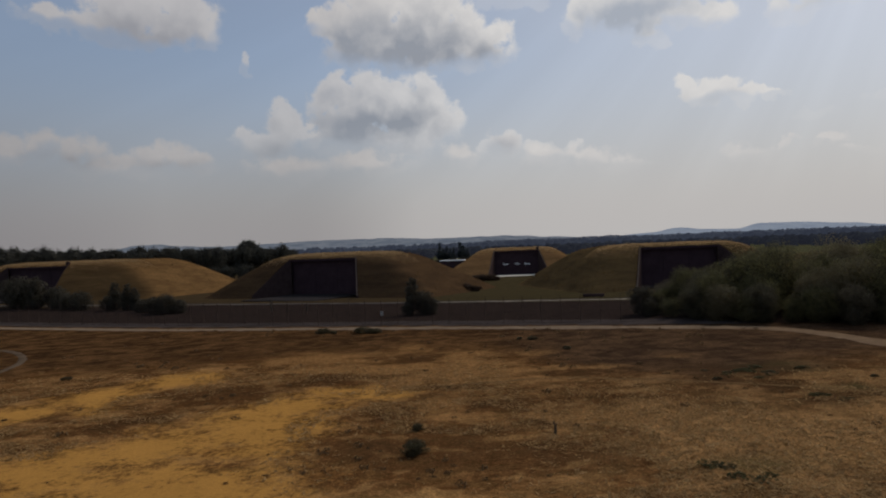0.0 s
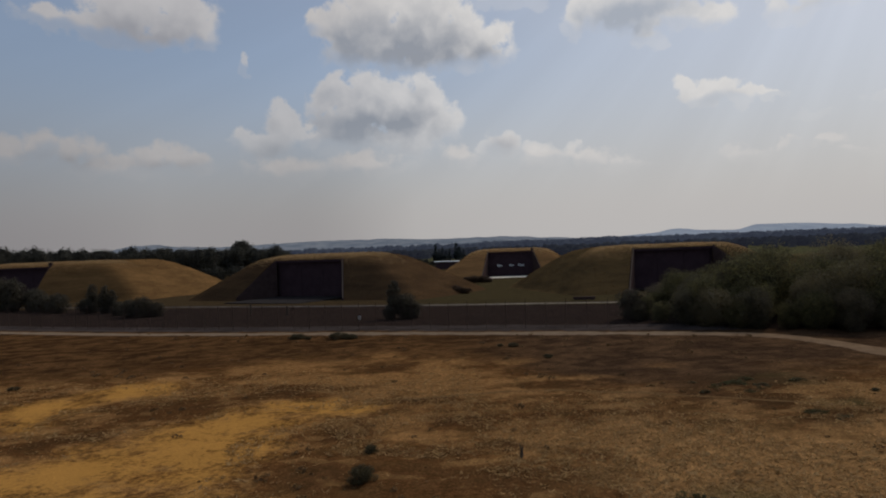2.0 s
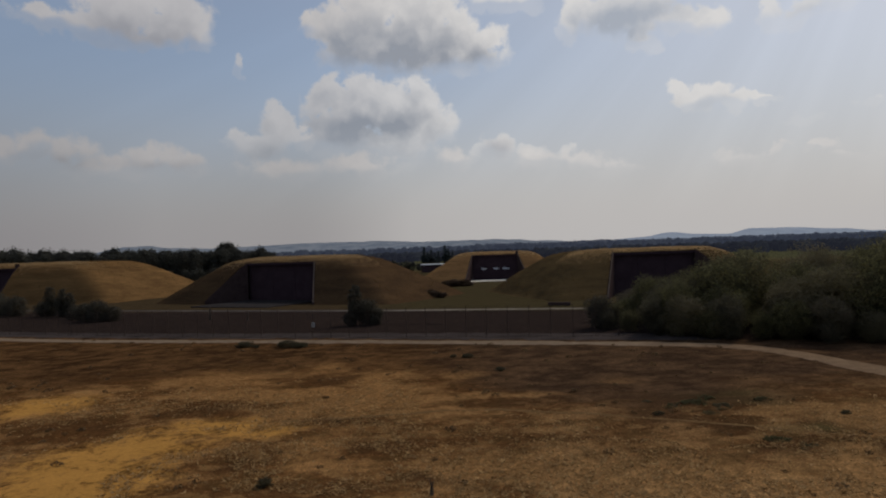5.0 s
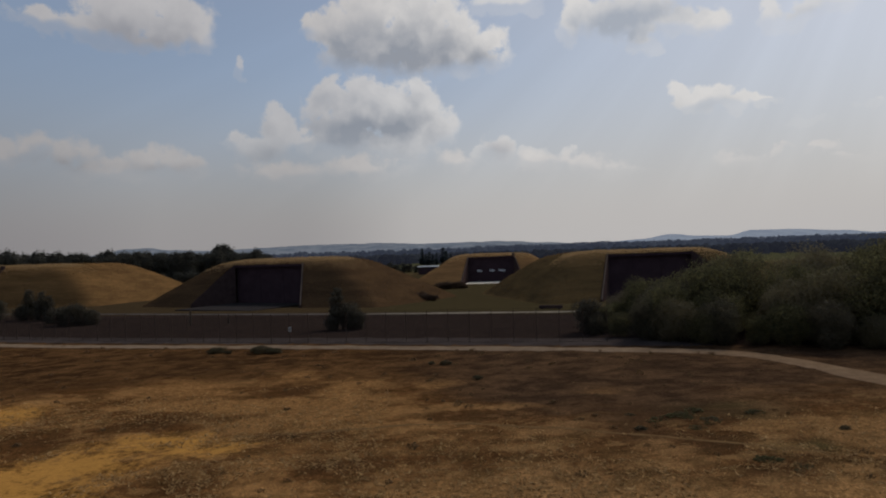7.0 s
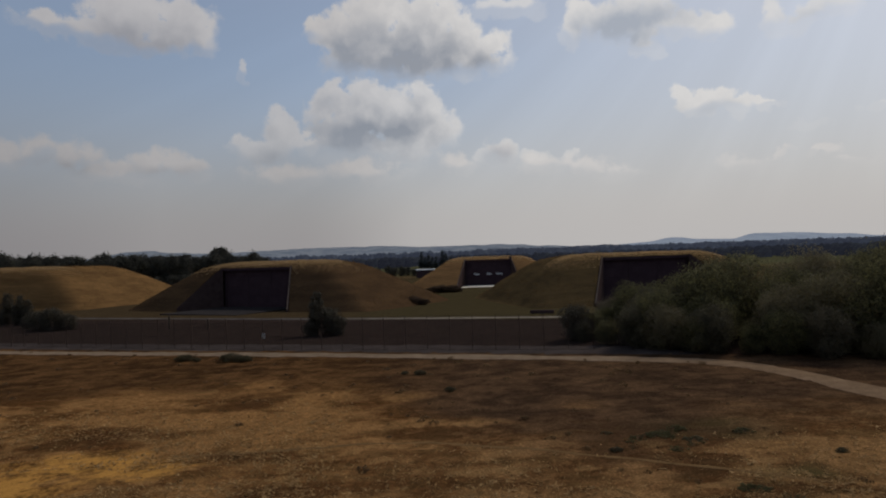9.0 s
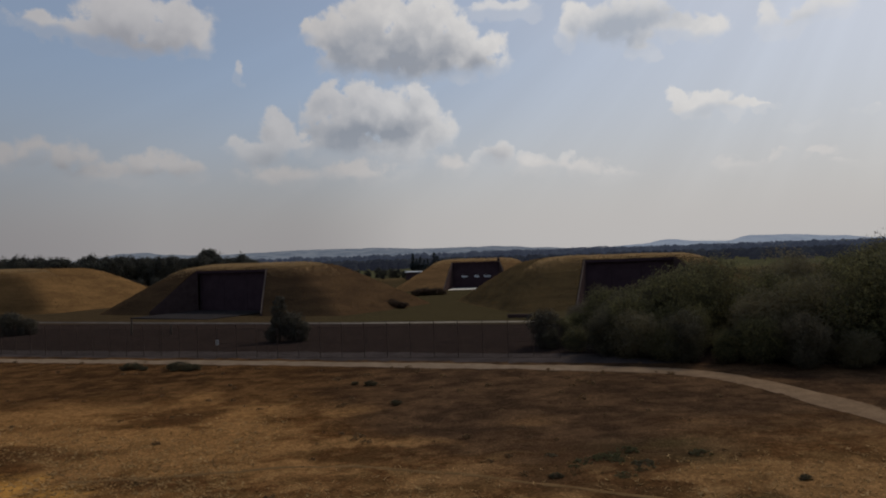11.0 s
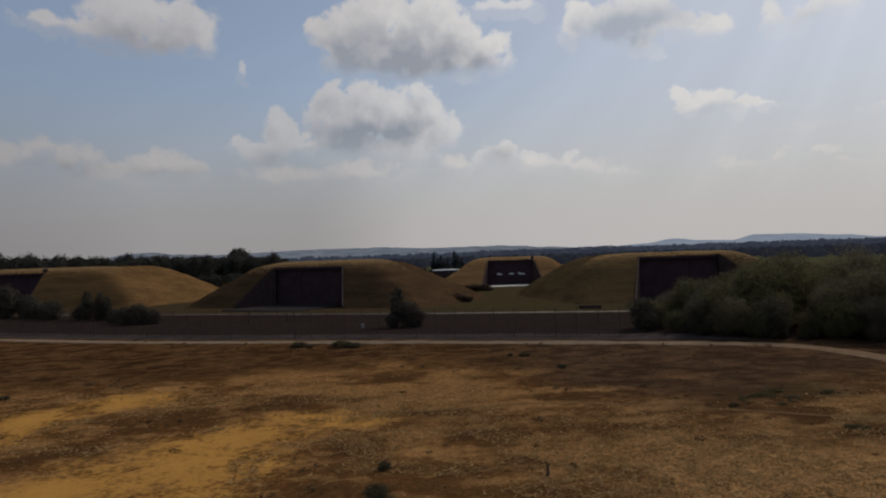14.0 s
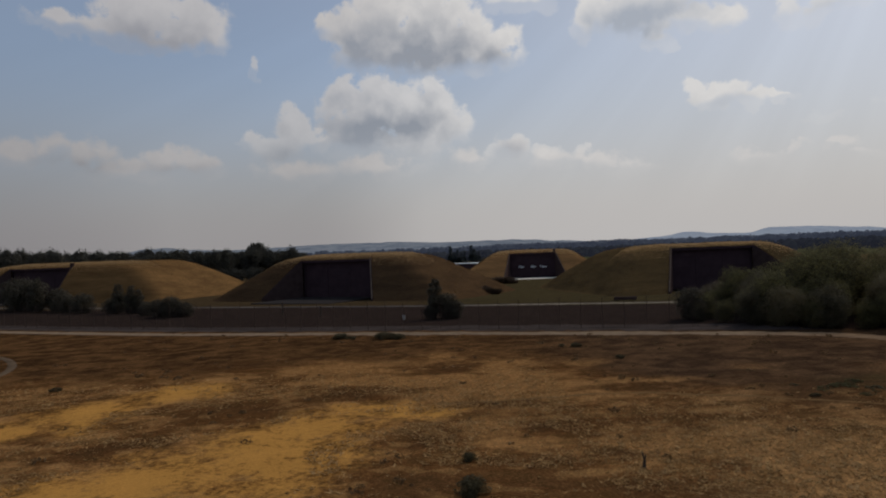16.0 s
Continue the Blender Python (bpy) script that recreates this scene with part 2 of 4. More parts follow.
def leafy(name, dark, light, through=0.4, vary=0.0):
    m, t, b, place = material(name, 0.75, specular=0.05)
    geo = t.nodes.new("ShaderNodeNewGeometry")
    own = t.nodes.new("ShaderNodeObjectInfo").outputs["Random"]
    fac = calc(t, "ADD", calc(t, "MULTIPLY", geo.outputs["Random Per Island"], 0.3), calc(t, "MULTIPLY", grain(t, place, 0.8, 3), 0.65))
    col = blend(t, step(t, fac, 0.28, 0.78), dark, light)
    dull = tuple(0.85 * (0.3 * c + 0.7 * k) for c, k in zip(light, (light[0] * 0.95, light[0] * 0.74, light[0] * 0.55)))
    col = blend(t, calc(t, "MULTIPLY", step(t, own, 0.45, 1.0), vary), col, dull)
    link(t, col, b.inputs["Base Color"])
    thin = t.nodes.new("ShaderNodeBsdfTranslucent")
    link(t, b.inputs["Base Color"].links[0].from_socket, thin.inputs["Color"])
    both = t.nodes.new("ShaderNodeMixShader")
    both.inputs[0].default_value = through
    link(t, b.outputs[0], both.inputs[1]), link(t, thin.outputs[0], both.inputs[2])
    link(t, both.outputs[0], t.nodes["Material Output"].inputs["Surface"])
    return m


def heath():
    """Dry heath: straw grass, heather, bare yellow sand; patches laid out on the plan."""
    m, t, b, _ = material("dry_heath", 0.95)
    p = world_place(t)
    wob = vec(t, "SUBTRACT", grain(t, p, 0.16, 5, 0.65, color=True), (0.85, 0.85, 0.85))
    q = vec(t, "MULTIPLY", vec(t, "ADD", p, vec(t, "SCALE", wob, scale=6.5)), (1, 1, 0))
    big, mid, small, tiny = grain(t, p, 0.05, 5, 0.6), grain(t, p, 0.35, 6, 0.65), grain(t, p, 2.2, 5, 0.7), grain(t, p, 9.0, 3, 0.65)
    long = vec(t, "MULTIPLY", p, (0.153, 0.51, 0))
    streak = grain(t, long, 1.0, 5, 0.6)
    straw = blend(t, step(t, mid, 0.3, 0.7), (0.1734, 0.0901, 0.03485), (0.3128, 0.1717, 0.06885))
    brown = blend(t, step(t, small, 0.3, 0.7), (0.0748, 0.0357, 0.01445), (0.1428, 0.0697, 0.02635))
    some = calc(t, "ADD", calc(t, "MULTIPLY", streak, 0.5), calc(t, "MULTIPLY", mid, 0.5))
    pale = most(t, [blot(t, q, x, y, 1.5 * a, 1.5 * b, c) for x, y, a, b, c in PALE])
    dark = most(t, [blot(t, q, x, y, 1.45 * a, 1.45 * b, c) for x, y, a, b, c in DARK])
    some = calc(t, "ADD", calc(t, "MULTIPLY", some, 0.72), 0.14)
    some = calc(t, "ADD", some, calc(t, "MULTIPLY", pale, 0.17))
    some = calc(t, "SUBTRACT", some, calc(t, "MULTIPLY", dark, 0.20))
    col = blend(t, step(t, some, 0.43, 0.57), brown, straw)
    tuft = grain(t, vec(t, "MULTIPLY", p, (0.7, 1.0, 0.0)), 0.62, 2.5, 0.5)
    col = blend(t, calc(t, "MULTIPLY", step(t, tuft, 0.50, 0.60), 0.42), col, blend(t, small, (0.060, 0.036, 0.015), (0.115, 0.070, 0.027)))
    col = blend(t, calc(t, "MULTIPLY", step(t, tuft, 0.44, 0.36), 0.45), col, (0.33, 0.195, 0.080))
    beige = blend(t, step(t, small, 0.3, 0.7), (0.1904, 0.1003, 0.0391), (0.34, 0.187, 0.0731))
    worn = calc(t, "ADD", pale, calc(t, "MULTIPLY", calc(t, "SUBTRACT", mid, 0.5), 0.8))
    col = blend(t, calc(t, "MULTIPLY", step(t, worn, 0.2, 0.8), 0.7), col, beige)
    # bramble and heather
    clumpy = calc(t, "ADD", calc(t, "MULTIPLY", small, 0.5), calc(t, "MULTIPLY", mid, 0.5))
    thick = calc(t, "MULTIPLY", dark, step(t, clumpy, 0.34, 0.66, 0.25, 1.75))
    col = blend(t, calc(t, "MULTIPLY", step(t, thick, 0.05, 1.1), 0.74), col, blend(t, small, (0.040, 0.0215, 0.0105), (0.094, 0.049, 0.022)))
    fresh = calc(t, "ADD", most(t, [blot(t, q, x, y, 1.6 * a, 1.6 * b, c) for x, y, a, b, c in GREEN]), calc(t, "MULTIPLY", calc(t, "SUBTRACT", small, 0.5), 0.4))
    col = blend(t, calc(t, "MULTIPLY", step(t, fresh, 0.25, 1.0), 0.62), col, blend(t, small, (0.0459, 0.0442, 0.01785), (0.085, 0.0782, 0.0306)))
    # the ground's colour is darker further out
    xyz = t.nodes.new("ShaderNodeSeparateXYZ")
    link(t, p, xyz.inputs[0])
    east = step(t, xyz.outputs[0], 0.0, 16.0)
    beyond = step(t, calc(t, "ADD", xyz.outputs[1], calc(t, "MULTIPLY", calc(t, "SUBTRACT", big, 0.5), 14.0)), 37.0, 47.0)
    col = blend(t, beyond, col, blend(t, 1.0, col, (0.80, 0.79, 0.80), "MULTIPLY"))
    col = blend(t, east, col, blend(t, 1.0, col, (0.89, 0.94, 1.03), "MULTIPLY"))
    # heather band along the track, with cloud shade put into its dark colours
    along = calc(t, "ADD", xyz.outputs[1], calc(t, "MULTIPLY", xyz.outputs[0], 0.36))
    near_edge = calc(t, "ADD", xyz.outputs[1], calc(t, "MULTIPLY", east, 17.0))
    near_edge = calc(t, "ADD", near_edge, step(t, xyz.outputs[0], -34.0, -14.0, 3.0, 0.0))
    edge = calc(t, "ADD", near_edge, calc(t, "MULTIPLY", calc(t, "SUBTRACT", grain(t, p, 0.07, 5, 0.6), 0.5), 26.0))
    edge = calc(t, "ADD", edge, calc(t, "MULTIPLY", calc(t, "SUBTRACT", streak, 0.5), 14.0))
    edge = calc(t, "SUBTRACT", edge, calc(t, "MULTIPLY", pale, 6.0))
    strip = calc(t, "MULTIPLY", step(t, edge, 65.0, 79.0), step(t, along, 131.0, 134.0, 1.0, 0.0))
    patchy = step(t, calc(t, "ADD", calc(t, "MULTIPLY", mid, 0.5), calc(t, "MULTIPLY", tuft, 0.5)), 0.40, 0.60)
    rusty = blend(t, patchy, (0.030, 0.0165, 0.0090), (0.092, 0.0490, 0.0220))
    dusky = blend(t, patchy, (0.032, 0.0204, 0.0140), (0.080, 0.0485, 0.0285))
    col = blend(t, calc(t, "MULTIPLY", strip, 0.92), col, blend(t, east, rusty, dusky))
    # inside the fence the same shade is painted darker still
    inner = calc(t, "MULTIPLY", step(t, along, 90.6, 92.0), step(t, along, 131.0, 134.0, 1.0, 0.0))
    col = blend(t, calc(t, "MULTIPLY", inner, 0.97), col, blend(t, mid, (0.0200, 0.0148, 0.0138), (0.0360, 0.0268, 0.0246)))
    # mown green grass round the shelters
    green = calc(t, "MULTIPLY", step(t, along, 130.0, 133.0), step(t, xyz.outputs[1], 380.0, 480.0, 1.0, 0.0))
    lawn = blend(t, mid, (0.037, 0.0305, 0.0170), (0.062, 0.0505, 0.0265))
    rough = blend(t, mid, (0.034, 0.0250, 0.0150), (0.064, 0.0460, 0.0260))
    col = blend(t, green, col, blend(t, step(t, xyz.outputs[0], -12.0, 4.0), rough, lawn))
    farland = step(t, xyz.outputs[1], 380.0, 480.0)
    col = blend(t, farland, col, blend(t, big, (0.034, 0.0442, 0.0238), (0.102, 0.0935, 0.051)))
    # bare sand
    sand = most(t, [blot(t, q, x, y, 1.6 * a, 1.6 * b, c) for x, y, a, b, c in SAND])
    bare = step(t, calc(t, "MULTIPLY", sand, step(t, clumpy, 0.32, 0.68, 0.35, 1.65)), 0.16, 0.86)
    grassy = calc(t, "MULTIPLY", step(t, small, 0.58, 0.75), 0.35)
    col = blend(t, calc(t, "MULTIPLY", bare, calc(t, "SUBTRACT", 1.0, grassy)), col, blend(t, mid, (0.306, 0.1598, 0.0408), (0.4352, 0.2295, 0.0629)))
    speck = calc(t, "MULTIPLY", step(t, tiny, 0.42, 0.70, 0.78, 1.62), step(t, small, 0.30, 0.70, 0.86, 1.14))
    speck = calc(t, "ADD", 1.0, calc(t, "MULTIPLY", calc(t, "SUBTRACT", speck, 1.0), calc(t, "SUBTRACT", 1.0, calc(t, "MULTIPLY", bare, 0.7))))
    shade = t.nodes.new("ShaderNodeCombineXYZ")
    for k in range(3):
        link(t, speck, shade.inputs[k])
    col = blend(t, 1.0, col, shade.outputs[0], "MULTIPLY")
    col = blend(t, 1.0, col, (1.04, 0.985, 0.90), "MULTIPLY")
    link(t, col, b.inputs["Base Color"])
    bump(t, b, calc(t, "ADD", calc(t, "MULTIPLY", small, 0.3), calc(t, "MULTIPLY", tiny, 0.7)), 0.45, 0.08)
    return m


# Patches on the plan: x, y, half length, half width, turn.
SAND = [(-15.6, 45.0, 4.6, 5.0, -9), (-13.5, 48.0, 4.0, 3.2, -9), (-9.8, 50.8, 4.2, 2.2, -11), (-14.4, 40.5, 4.2, 5.2, -10), (-20.1, 39.0, 4.2, 5.2, -8), (-25.5, 35.0, 6.0, 5.0, 10), (-17.0, 31.0, 8.0, 5.0, 0),
        (-27.5, 60.2, 4.5, 3.2, 15), (-32.0, 55.0, 4.4, 3.8, 40), (-30.0, 51.0, 2.6, 2.8, 40), (-36.0, 49.5, 4.2, 3.4, 45)]
DARK = [(-20.5, 53.0, 4.6, 2.8, 20), (-12.5, 56.0, 5.3, 2.2, 5), (-25.8, 71.2, 7.1, 3.5, 5), (-6.7, 43.8, 1.8, 2.7, -8), (-2.5, 51.0, 3.4, 1.1, -11), (1.0, 45.1, 2.3, 2.0, -10), (3.3, 39.6, 1.4, 1.1, -7), (20.2, 53.6, 4.6, 3.4, -12),
        (8.3, 54.0, 2.8, 1.3, -11), (11.5, 61.0, 5.0, 4.0, -8), (15.5, 57.0, 4.0, 2.4, -10), (22.6, 41.8, 2.0, 1.9, -10), (26.3, 40.3, 1.0, 1.8, -10), (20.1, 48.0, 3.6, 1.3, -11), (21.6, 46.3, 1.9, 1.6, -7), (-5.1, 65.2, 3.0, 1.8, -10), (-25.0, 46.0, 4.0, 2.0, 40), (-5.4, 36.4, 7.6, 4.2, -8), (-2.0, 39.0, 4.0, 1.6, -8), (2.4, 33.4, 6.0, 3.0, 0)]
GREEN = [(24.8, 53.0, 3.6, 2.8, -12), (25.6, 44.6, 2.2, 2.0, -9), (22.0, 53.5, 2.4, 1.8, -10), (12.9, 31.4, 2.5, 2.0, -22)]
PALE = [(-0.7, 53.2, 6.3, 1.1, -11), (-0.5, 64.8, 2.6, 3.2, -13), (-13.9, 66.0, 4.3, 2.8, -13), (-6.5, 71.1, 2.6, 2.2, -13), (-3.5, 46.2, 2.6, 2.4, -9), (9.9, 56.0, 4.8, 0.9, -13), (17.9, 59.6, 2.2, 2.6, -14), (26.0, 48.7, 3.4, 1.7, -11)]
PALE += [(23.5, 38.4, 3.0, 2.8, -7), (16.5, 38.0, 6.0, 3.2, -9), (-16.0, 69.0, 5.3, 3.6, -11), (0.8, 56.3, 4.6, 2.4, -10), (6.2, 63.7, 1.8, 2.4, -11), (-8.0, 60.0, 5.0, 2.8, -10), (-14.0, 61.5, 4.0, 2.0, -10), (30.5, 46.0, 4.0, 3.0, -20), (15.0, 33.0, 9.0, 3.6, 0), (23.5, 34.0, 6.0, 4.0, 0), (8.0, 41.0, 5.0, 2.0, -5), (-5.0, 55.2, 6.5, 1.5, -4), (-2.0, 60.0, 6.0, 2.0, -6)]

HEATH = heath()


def mound_grass(name, dark, light, patch):
    m, t, b, place = material(name, 0.95)
    p = vec(t, "MULTIPLY", world_place(t), (0.35, 0.6, 3.0))
    mid, small, tiny = grain(t, p, 0.22, 6, 0.65), grain(t, p, 1.6, 5, 0.7), grain(t, p, 6.0, 3)
    col = blend(t, step(t, mid, 0.22, 0.78), dark, light)
    col = blend(t, calc(t, "MULTIPLY", step(t, small, 0.45, 0.75), 0.6), col, patch)
    link(t, col, b.inputs["Base Color"])
    bump(t, b, calc(t, "ADD", small, tiny), 0.35, 0.15)
    return m


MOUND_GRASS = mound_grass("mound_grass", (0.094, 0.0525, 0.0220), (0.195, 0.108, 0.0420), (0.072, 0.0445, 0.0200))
# Paler copy for the far bunker: its sunlight is put into the turf colour.
MOUND_SUNLIT = mound_grass("mound_grass_sunlit", (0.125, 0.0690, 0.0310), (0.240, 0.136, 0.0570), (0.095, 0.0575, 0.0275))
# Darker brown copy: the shade on this bunker's front is in the colour.
MOUND_SHADED = mound_grass("mound_grass_shaded", (0.050, 0.0300, 0.0170), (0.094, 0.0555, 0.0275), (0.040, 0.0250, 0.0150))
# Olive tint, also dimmed in place of shade on its flank.
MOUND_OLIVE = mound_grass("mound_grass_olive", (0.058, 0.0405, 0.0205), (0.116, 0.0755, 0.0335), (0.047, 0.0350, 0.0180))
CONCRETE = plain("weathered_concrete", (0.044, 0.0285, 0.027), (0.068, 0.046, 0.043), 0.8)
# Paler than the wing walls: sunlight on the coping is put into the colour.
PALE_COPING = plain("pale_coping", (0.105, 0.080, 0.062), (0.175, 0.134, 0.106), 0.7)
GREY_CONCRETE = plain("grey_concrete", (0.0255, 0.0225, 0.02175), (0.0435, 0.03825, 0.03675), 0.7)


def gravel():
    """Pale stones along the fence, sandier where the track bends away over the heath."""
    m, t, b, _ = material("pale_gravel", 0.9)
    p = world_place(t)
    xyz = t.nodes.new("ShaderNodeSeparateXYZ")
    link(t, p, xyz.inputs[0])
    worn = step(t, calc(t, "ADD", calc(t, "MULTIPLY", grain(t, p, 0.9, 5), 0.6), calc(t, "MULTIPLY", grain(t, p, 8.0, 3), 0.4)), 0.3, 0.7)
    stony = blend(t, worn, (0.150, 0.106, 0.070), (0.245, 0.178, 0.118))
    sandy = blend(t, worn, (0.140, 0.091, 0.054), (0.225, 0.150, 0.091))
    link(t, blend(t, step(t, xyz.outputs[0], 22.0, 38.0), stony, sandy), b.inputs["Base Color"])
    bump(t, b, grain(t, p, 11.0, 4), 0.6, 0.03)
    return m


GRAVEL = gravel()
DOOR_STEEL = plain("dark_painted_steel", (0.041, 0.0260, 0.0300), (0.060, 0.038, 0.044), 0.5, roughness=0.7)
PALE_CONCRETE = plain("pale_concrete", (0.60, 0.54, 0.45), (0.78, 0.71, 0.60), 2.0)
WHITE_PAINT = plain("white_paint", (0.65, 0.65, 0.66), (0.82, 0.82, 0.82), 3.0)
RUSTY = plain("rusty_steel", (0.045, 0.032, 0.026), (0.095, 0.066, 0.052), 3.0, roughness=0.7, metallic=0.3)
WIRE = plain("rusted_wire", (0.018, 0.015, 0.015), (0.039, 0.033, 0.03), 3.0, roughness=0.8)
BARK = plain("bark", (0.045, 0.036, 0.027), (0.12, 0.09, 0.0675), 4.0)
LEAF = leafy("oak_leaf", (0.056, 0.053, 0.031), (0.205, 0.184, 0.078), 0.42, vary=0.7)
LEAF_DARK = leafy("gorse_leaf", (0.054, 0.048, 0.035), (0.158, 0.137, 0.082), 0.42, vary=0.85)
LEAF_SHRUB = leafy("shrub_leaf", (0.058, 0.050, 0.038), (0.098, 0.086, 0.060))
LEAF_FAR = leafy("distant_leaf", (0.044, 0.043, 0.037), (0.088, 0.084, 0.064))
HEATHER = leafy("heather", (0.110, 0.068, 0.034), (0.205, 0.130, 0.064), 0.5)
BANK_GRASS = leafy("bank_grass", (0.09, 0.0555, 0.02475), (0.15, 0.0915, 0.039), 0.62)
# Brighter than the bank grass: the rim of sunlight is put into this colour.
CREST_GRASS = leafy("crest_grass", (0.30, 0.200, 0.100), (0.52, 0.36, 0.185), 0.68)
LEAF_BROWN = leafy("bramble_leaf", (0.054, 0.036, 0.0255), (0.093, 0.063, 0.042))
STRAW = leafy("straw_grass", (0.28, 0.172, 0.072), (0.50, 0.320, 0.138), 0.4)


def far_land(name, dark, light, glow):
    """Land kilometres off; its emission paints in the bluish air in front of it."""
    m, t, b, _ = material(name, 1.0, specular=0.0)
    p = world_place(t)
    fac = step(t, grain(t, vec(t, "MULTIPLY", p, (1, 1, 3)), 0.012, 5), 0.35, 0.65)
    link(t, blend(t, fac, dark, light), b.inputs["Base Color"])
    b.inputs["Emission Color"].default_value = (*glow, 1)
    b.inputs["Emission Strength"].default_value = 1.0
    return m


# Haze is in these emission colours, strongest on the downs towards the sun.
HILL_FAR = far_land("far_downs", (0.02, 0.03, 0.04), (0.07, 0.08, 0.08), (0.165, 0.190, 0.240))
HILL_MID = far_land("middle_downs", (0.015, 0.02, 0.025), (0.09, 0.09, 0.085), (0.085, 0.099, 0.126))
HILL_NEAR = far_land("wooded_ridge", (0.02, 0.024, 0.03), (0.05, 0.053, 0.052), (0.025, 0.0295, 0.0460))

# ---------------------------------------------------------------- mesh helpers


def mesh_of(name, verts, faces, mat, smooth=False):
    me = bpy.data.meshes.new(name)
    me.from_pydata([tuple(map(float, v)) for v in verts], [], faces)
    me.materials.append(mat)
    if smooth:
        me.polygons.foreach_set("use_smooth", [True] * len(me.polygons))
    me.update()
    return me


def part(name, bm, mat, parent, label=""):
    """One mesh object under a thing or a part."""
    me = bpy.data.meshes.new(name)
    bm.normal_update()
    bm.to_mesh(me)
    bm.free()
    me.materials.append(mat)
    ob = new(name, me)
    ob.parent = parent
    return tagged(ob, label)


def lay(name, me, parent, label=""):
    ob = new(name, me)
    ob.parent = parent
    return tagged(ob, label)


def thing(name, m, label, category, group="", kind=""):
    ob = new(name)
    ob.matrix_world = m
    return tagged(ob, label, category, group, kind)


def box(bm, x0, x1, y0, y1, z0, z1, bevel=0.0):
    made = bmesh.ops.create_cube(bm, size=1.0, matrix=Matrix.Translation(((x0 + x1) / 2, (y0 + y1) / 2, (z0 + z1) / 2)) @ Matrix.Diagonal((x1 - x0, y1 - y0, z1 - z0, 1)))
    if bevel:
        edges = list({e for v in made["verts"] for e in v.link_edges})
        bmesh.ops.bevel(bm, geom=edges, offset=bevel, segments=1, affect="EDGES")


def limb(bm, a, b, ra, rb, sides=7):
    a, b = Vector(a), Vector(b)
    way = b - a
    m = Matrix.Translation((a + b) / 2) @ way.to_track_quat("Z", "Y").to_matrix().to_4x4()
    bmesh.ops.create_cone(bm, cap_ends=True, segments=sides, radius1=ra, radius2=rb, depth=way.length, matrix=m)


def slope(a, b, x):
    s = min(max((x - a) / (b - a), 0.0), 1.0)
    return s * s * (3 - 2 * s)


def ground_z(x, y):
    """Height of the land: it tilts up gently ahead, then lies level round the shelters and falls off behind them."""
    near = 0.0154 * min(max(x, -120), 120) + 0.0168 * min(max(y, -60), 130)
    far = 1.25 - 0.45 * slope(130, 175, y) - 1.9 * slope(190, 290, y) + 1.0 * slope(330, 600, y)
    s = slope(92, 125, y)
    rough = 0.0
    if 15 < y < 110 and abs(x) < 90:
        rough = 0.10 * noise.noise((x * 0.35, y * 0.35, 3.0)) + 0.05 * noise.noise((x * 1.1, y * 1.1, 7.0))
    return near * (1 - s) + far * s + rough * (1 - s)


# ---------------------------------------------------------------- ground and tracks


def spread(low, high, steps):
    """Coordinates that lie close in the middle and ever wider outside."""
    return [low + (high - low) * k / steps for k in range(steps + 1)]


def ground():
    xs = [-4000, -2500, -1500, -900, -600, -420, -320, -250, -200, -160, -130, -110] + spread(-96, -46, 40) + spread(-45, 60, 150) + spread(61.5, 100, 26) + [110, 130, 160, 200, 250, 320, 420, 600, 900, 1500, 2500, 4000]
    ys = [-600, -300, -150, -80, -40, -10, 5, 14] + spread(20, 100, 130) + spread(101, 200, 66) + [205 + 8 * k for k in range(22)] + [400, 440, 500, 600, 800, 1100, 1600, 2400, 3400, 4700]
    verts = [(x, y, ground_z(x, y)) for y in ys for x in xs]
    w = len(xs)
    faces = [(j * w + i, j * w + i + 1, (j + 1) * w + i + 1, (j + 1) * w + i) for j in range(len(ys) - 1) for i in range(w - 1)]
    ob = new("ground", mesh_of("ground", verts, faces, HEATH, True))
    tagged(ob, "dry heathland with straw grass, heather and bare sand", "ground", kind="structure")


def ribbon(name, line, widths, mat, label, category, lift=0.07, across=5, ragged=0.07):
    """A strip of road along a line on the plan, lying on the land."""
    pts = []
    for (x0, y0), (x1, y1) in zip(line, line[1:]):
        n = max(1, int(math.hypot(x1 - x0, y1 - y0) / 0.8))
        pts += [(x0 + (x1 - x0) * k / n, y0 + (y1 - y0) * k / n) for k in range(n)]
    pts.append(line[-1])
    for _ in range(12):
        pts = [pts[0]] + [((a[0] + 2 * b[0] + c[0]) / 4, (a[1] + 2 * b[1] + c[1]) / 4) for a, b, c in zip(pts, pts[1:], pts[2:])] + [pts[-1]]
    verts, faces = [], []
    for k, (x, y) in enumerate(pts):
        a, c = pts[max(k - 1, 0)], pts[min(k + 1, len(pts) - 1)]
        d = Vector((c[0] - a[0], c[1] - a[1])).normalized()
        s = Vector((-d.y, d.x))
        w = widths[0] + (widths[1] - widths[0]) * k / len(pts)
        for i in range(across):
            off = (i / (across - 1) - 0.5) * w
            if i in (0, across - 1):
                off += ragged * noise.noise((x * 0.6, y * 0.6, i)) * (1 if i else -1)
            px, py = x + s.x * off, y + s.y * off
            crown = lift if 0 < i < across - 1 else 0.0
            verts.append((px, py, ground_z(px, py) + crown))
        if k:
            o = (k - 1) * across
            faces += [(o + i, o + i + 1, o + across + i + 1, o + across + i) for i in range(across - 1)]
    ob = new(name, mesh_of(name, verts, faces, mat, True))
    return tagged(ob, label, category, kind="structure")


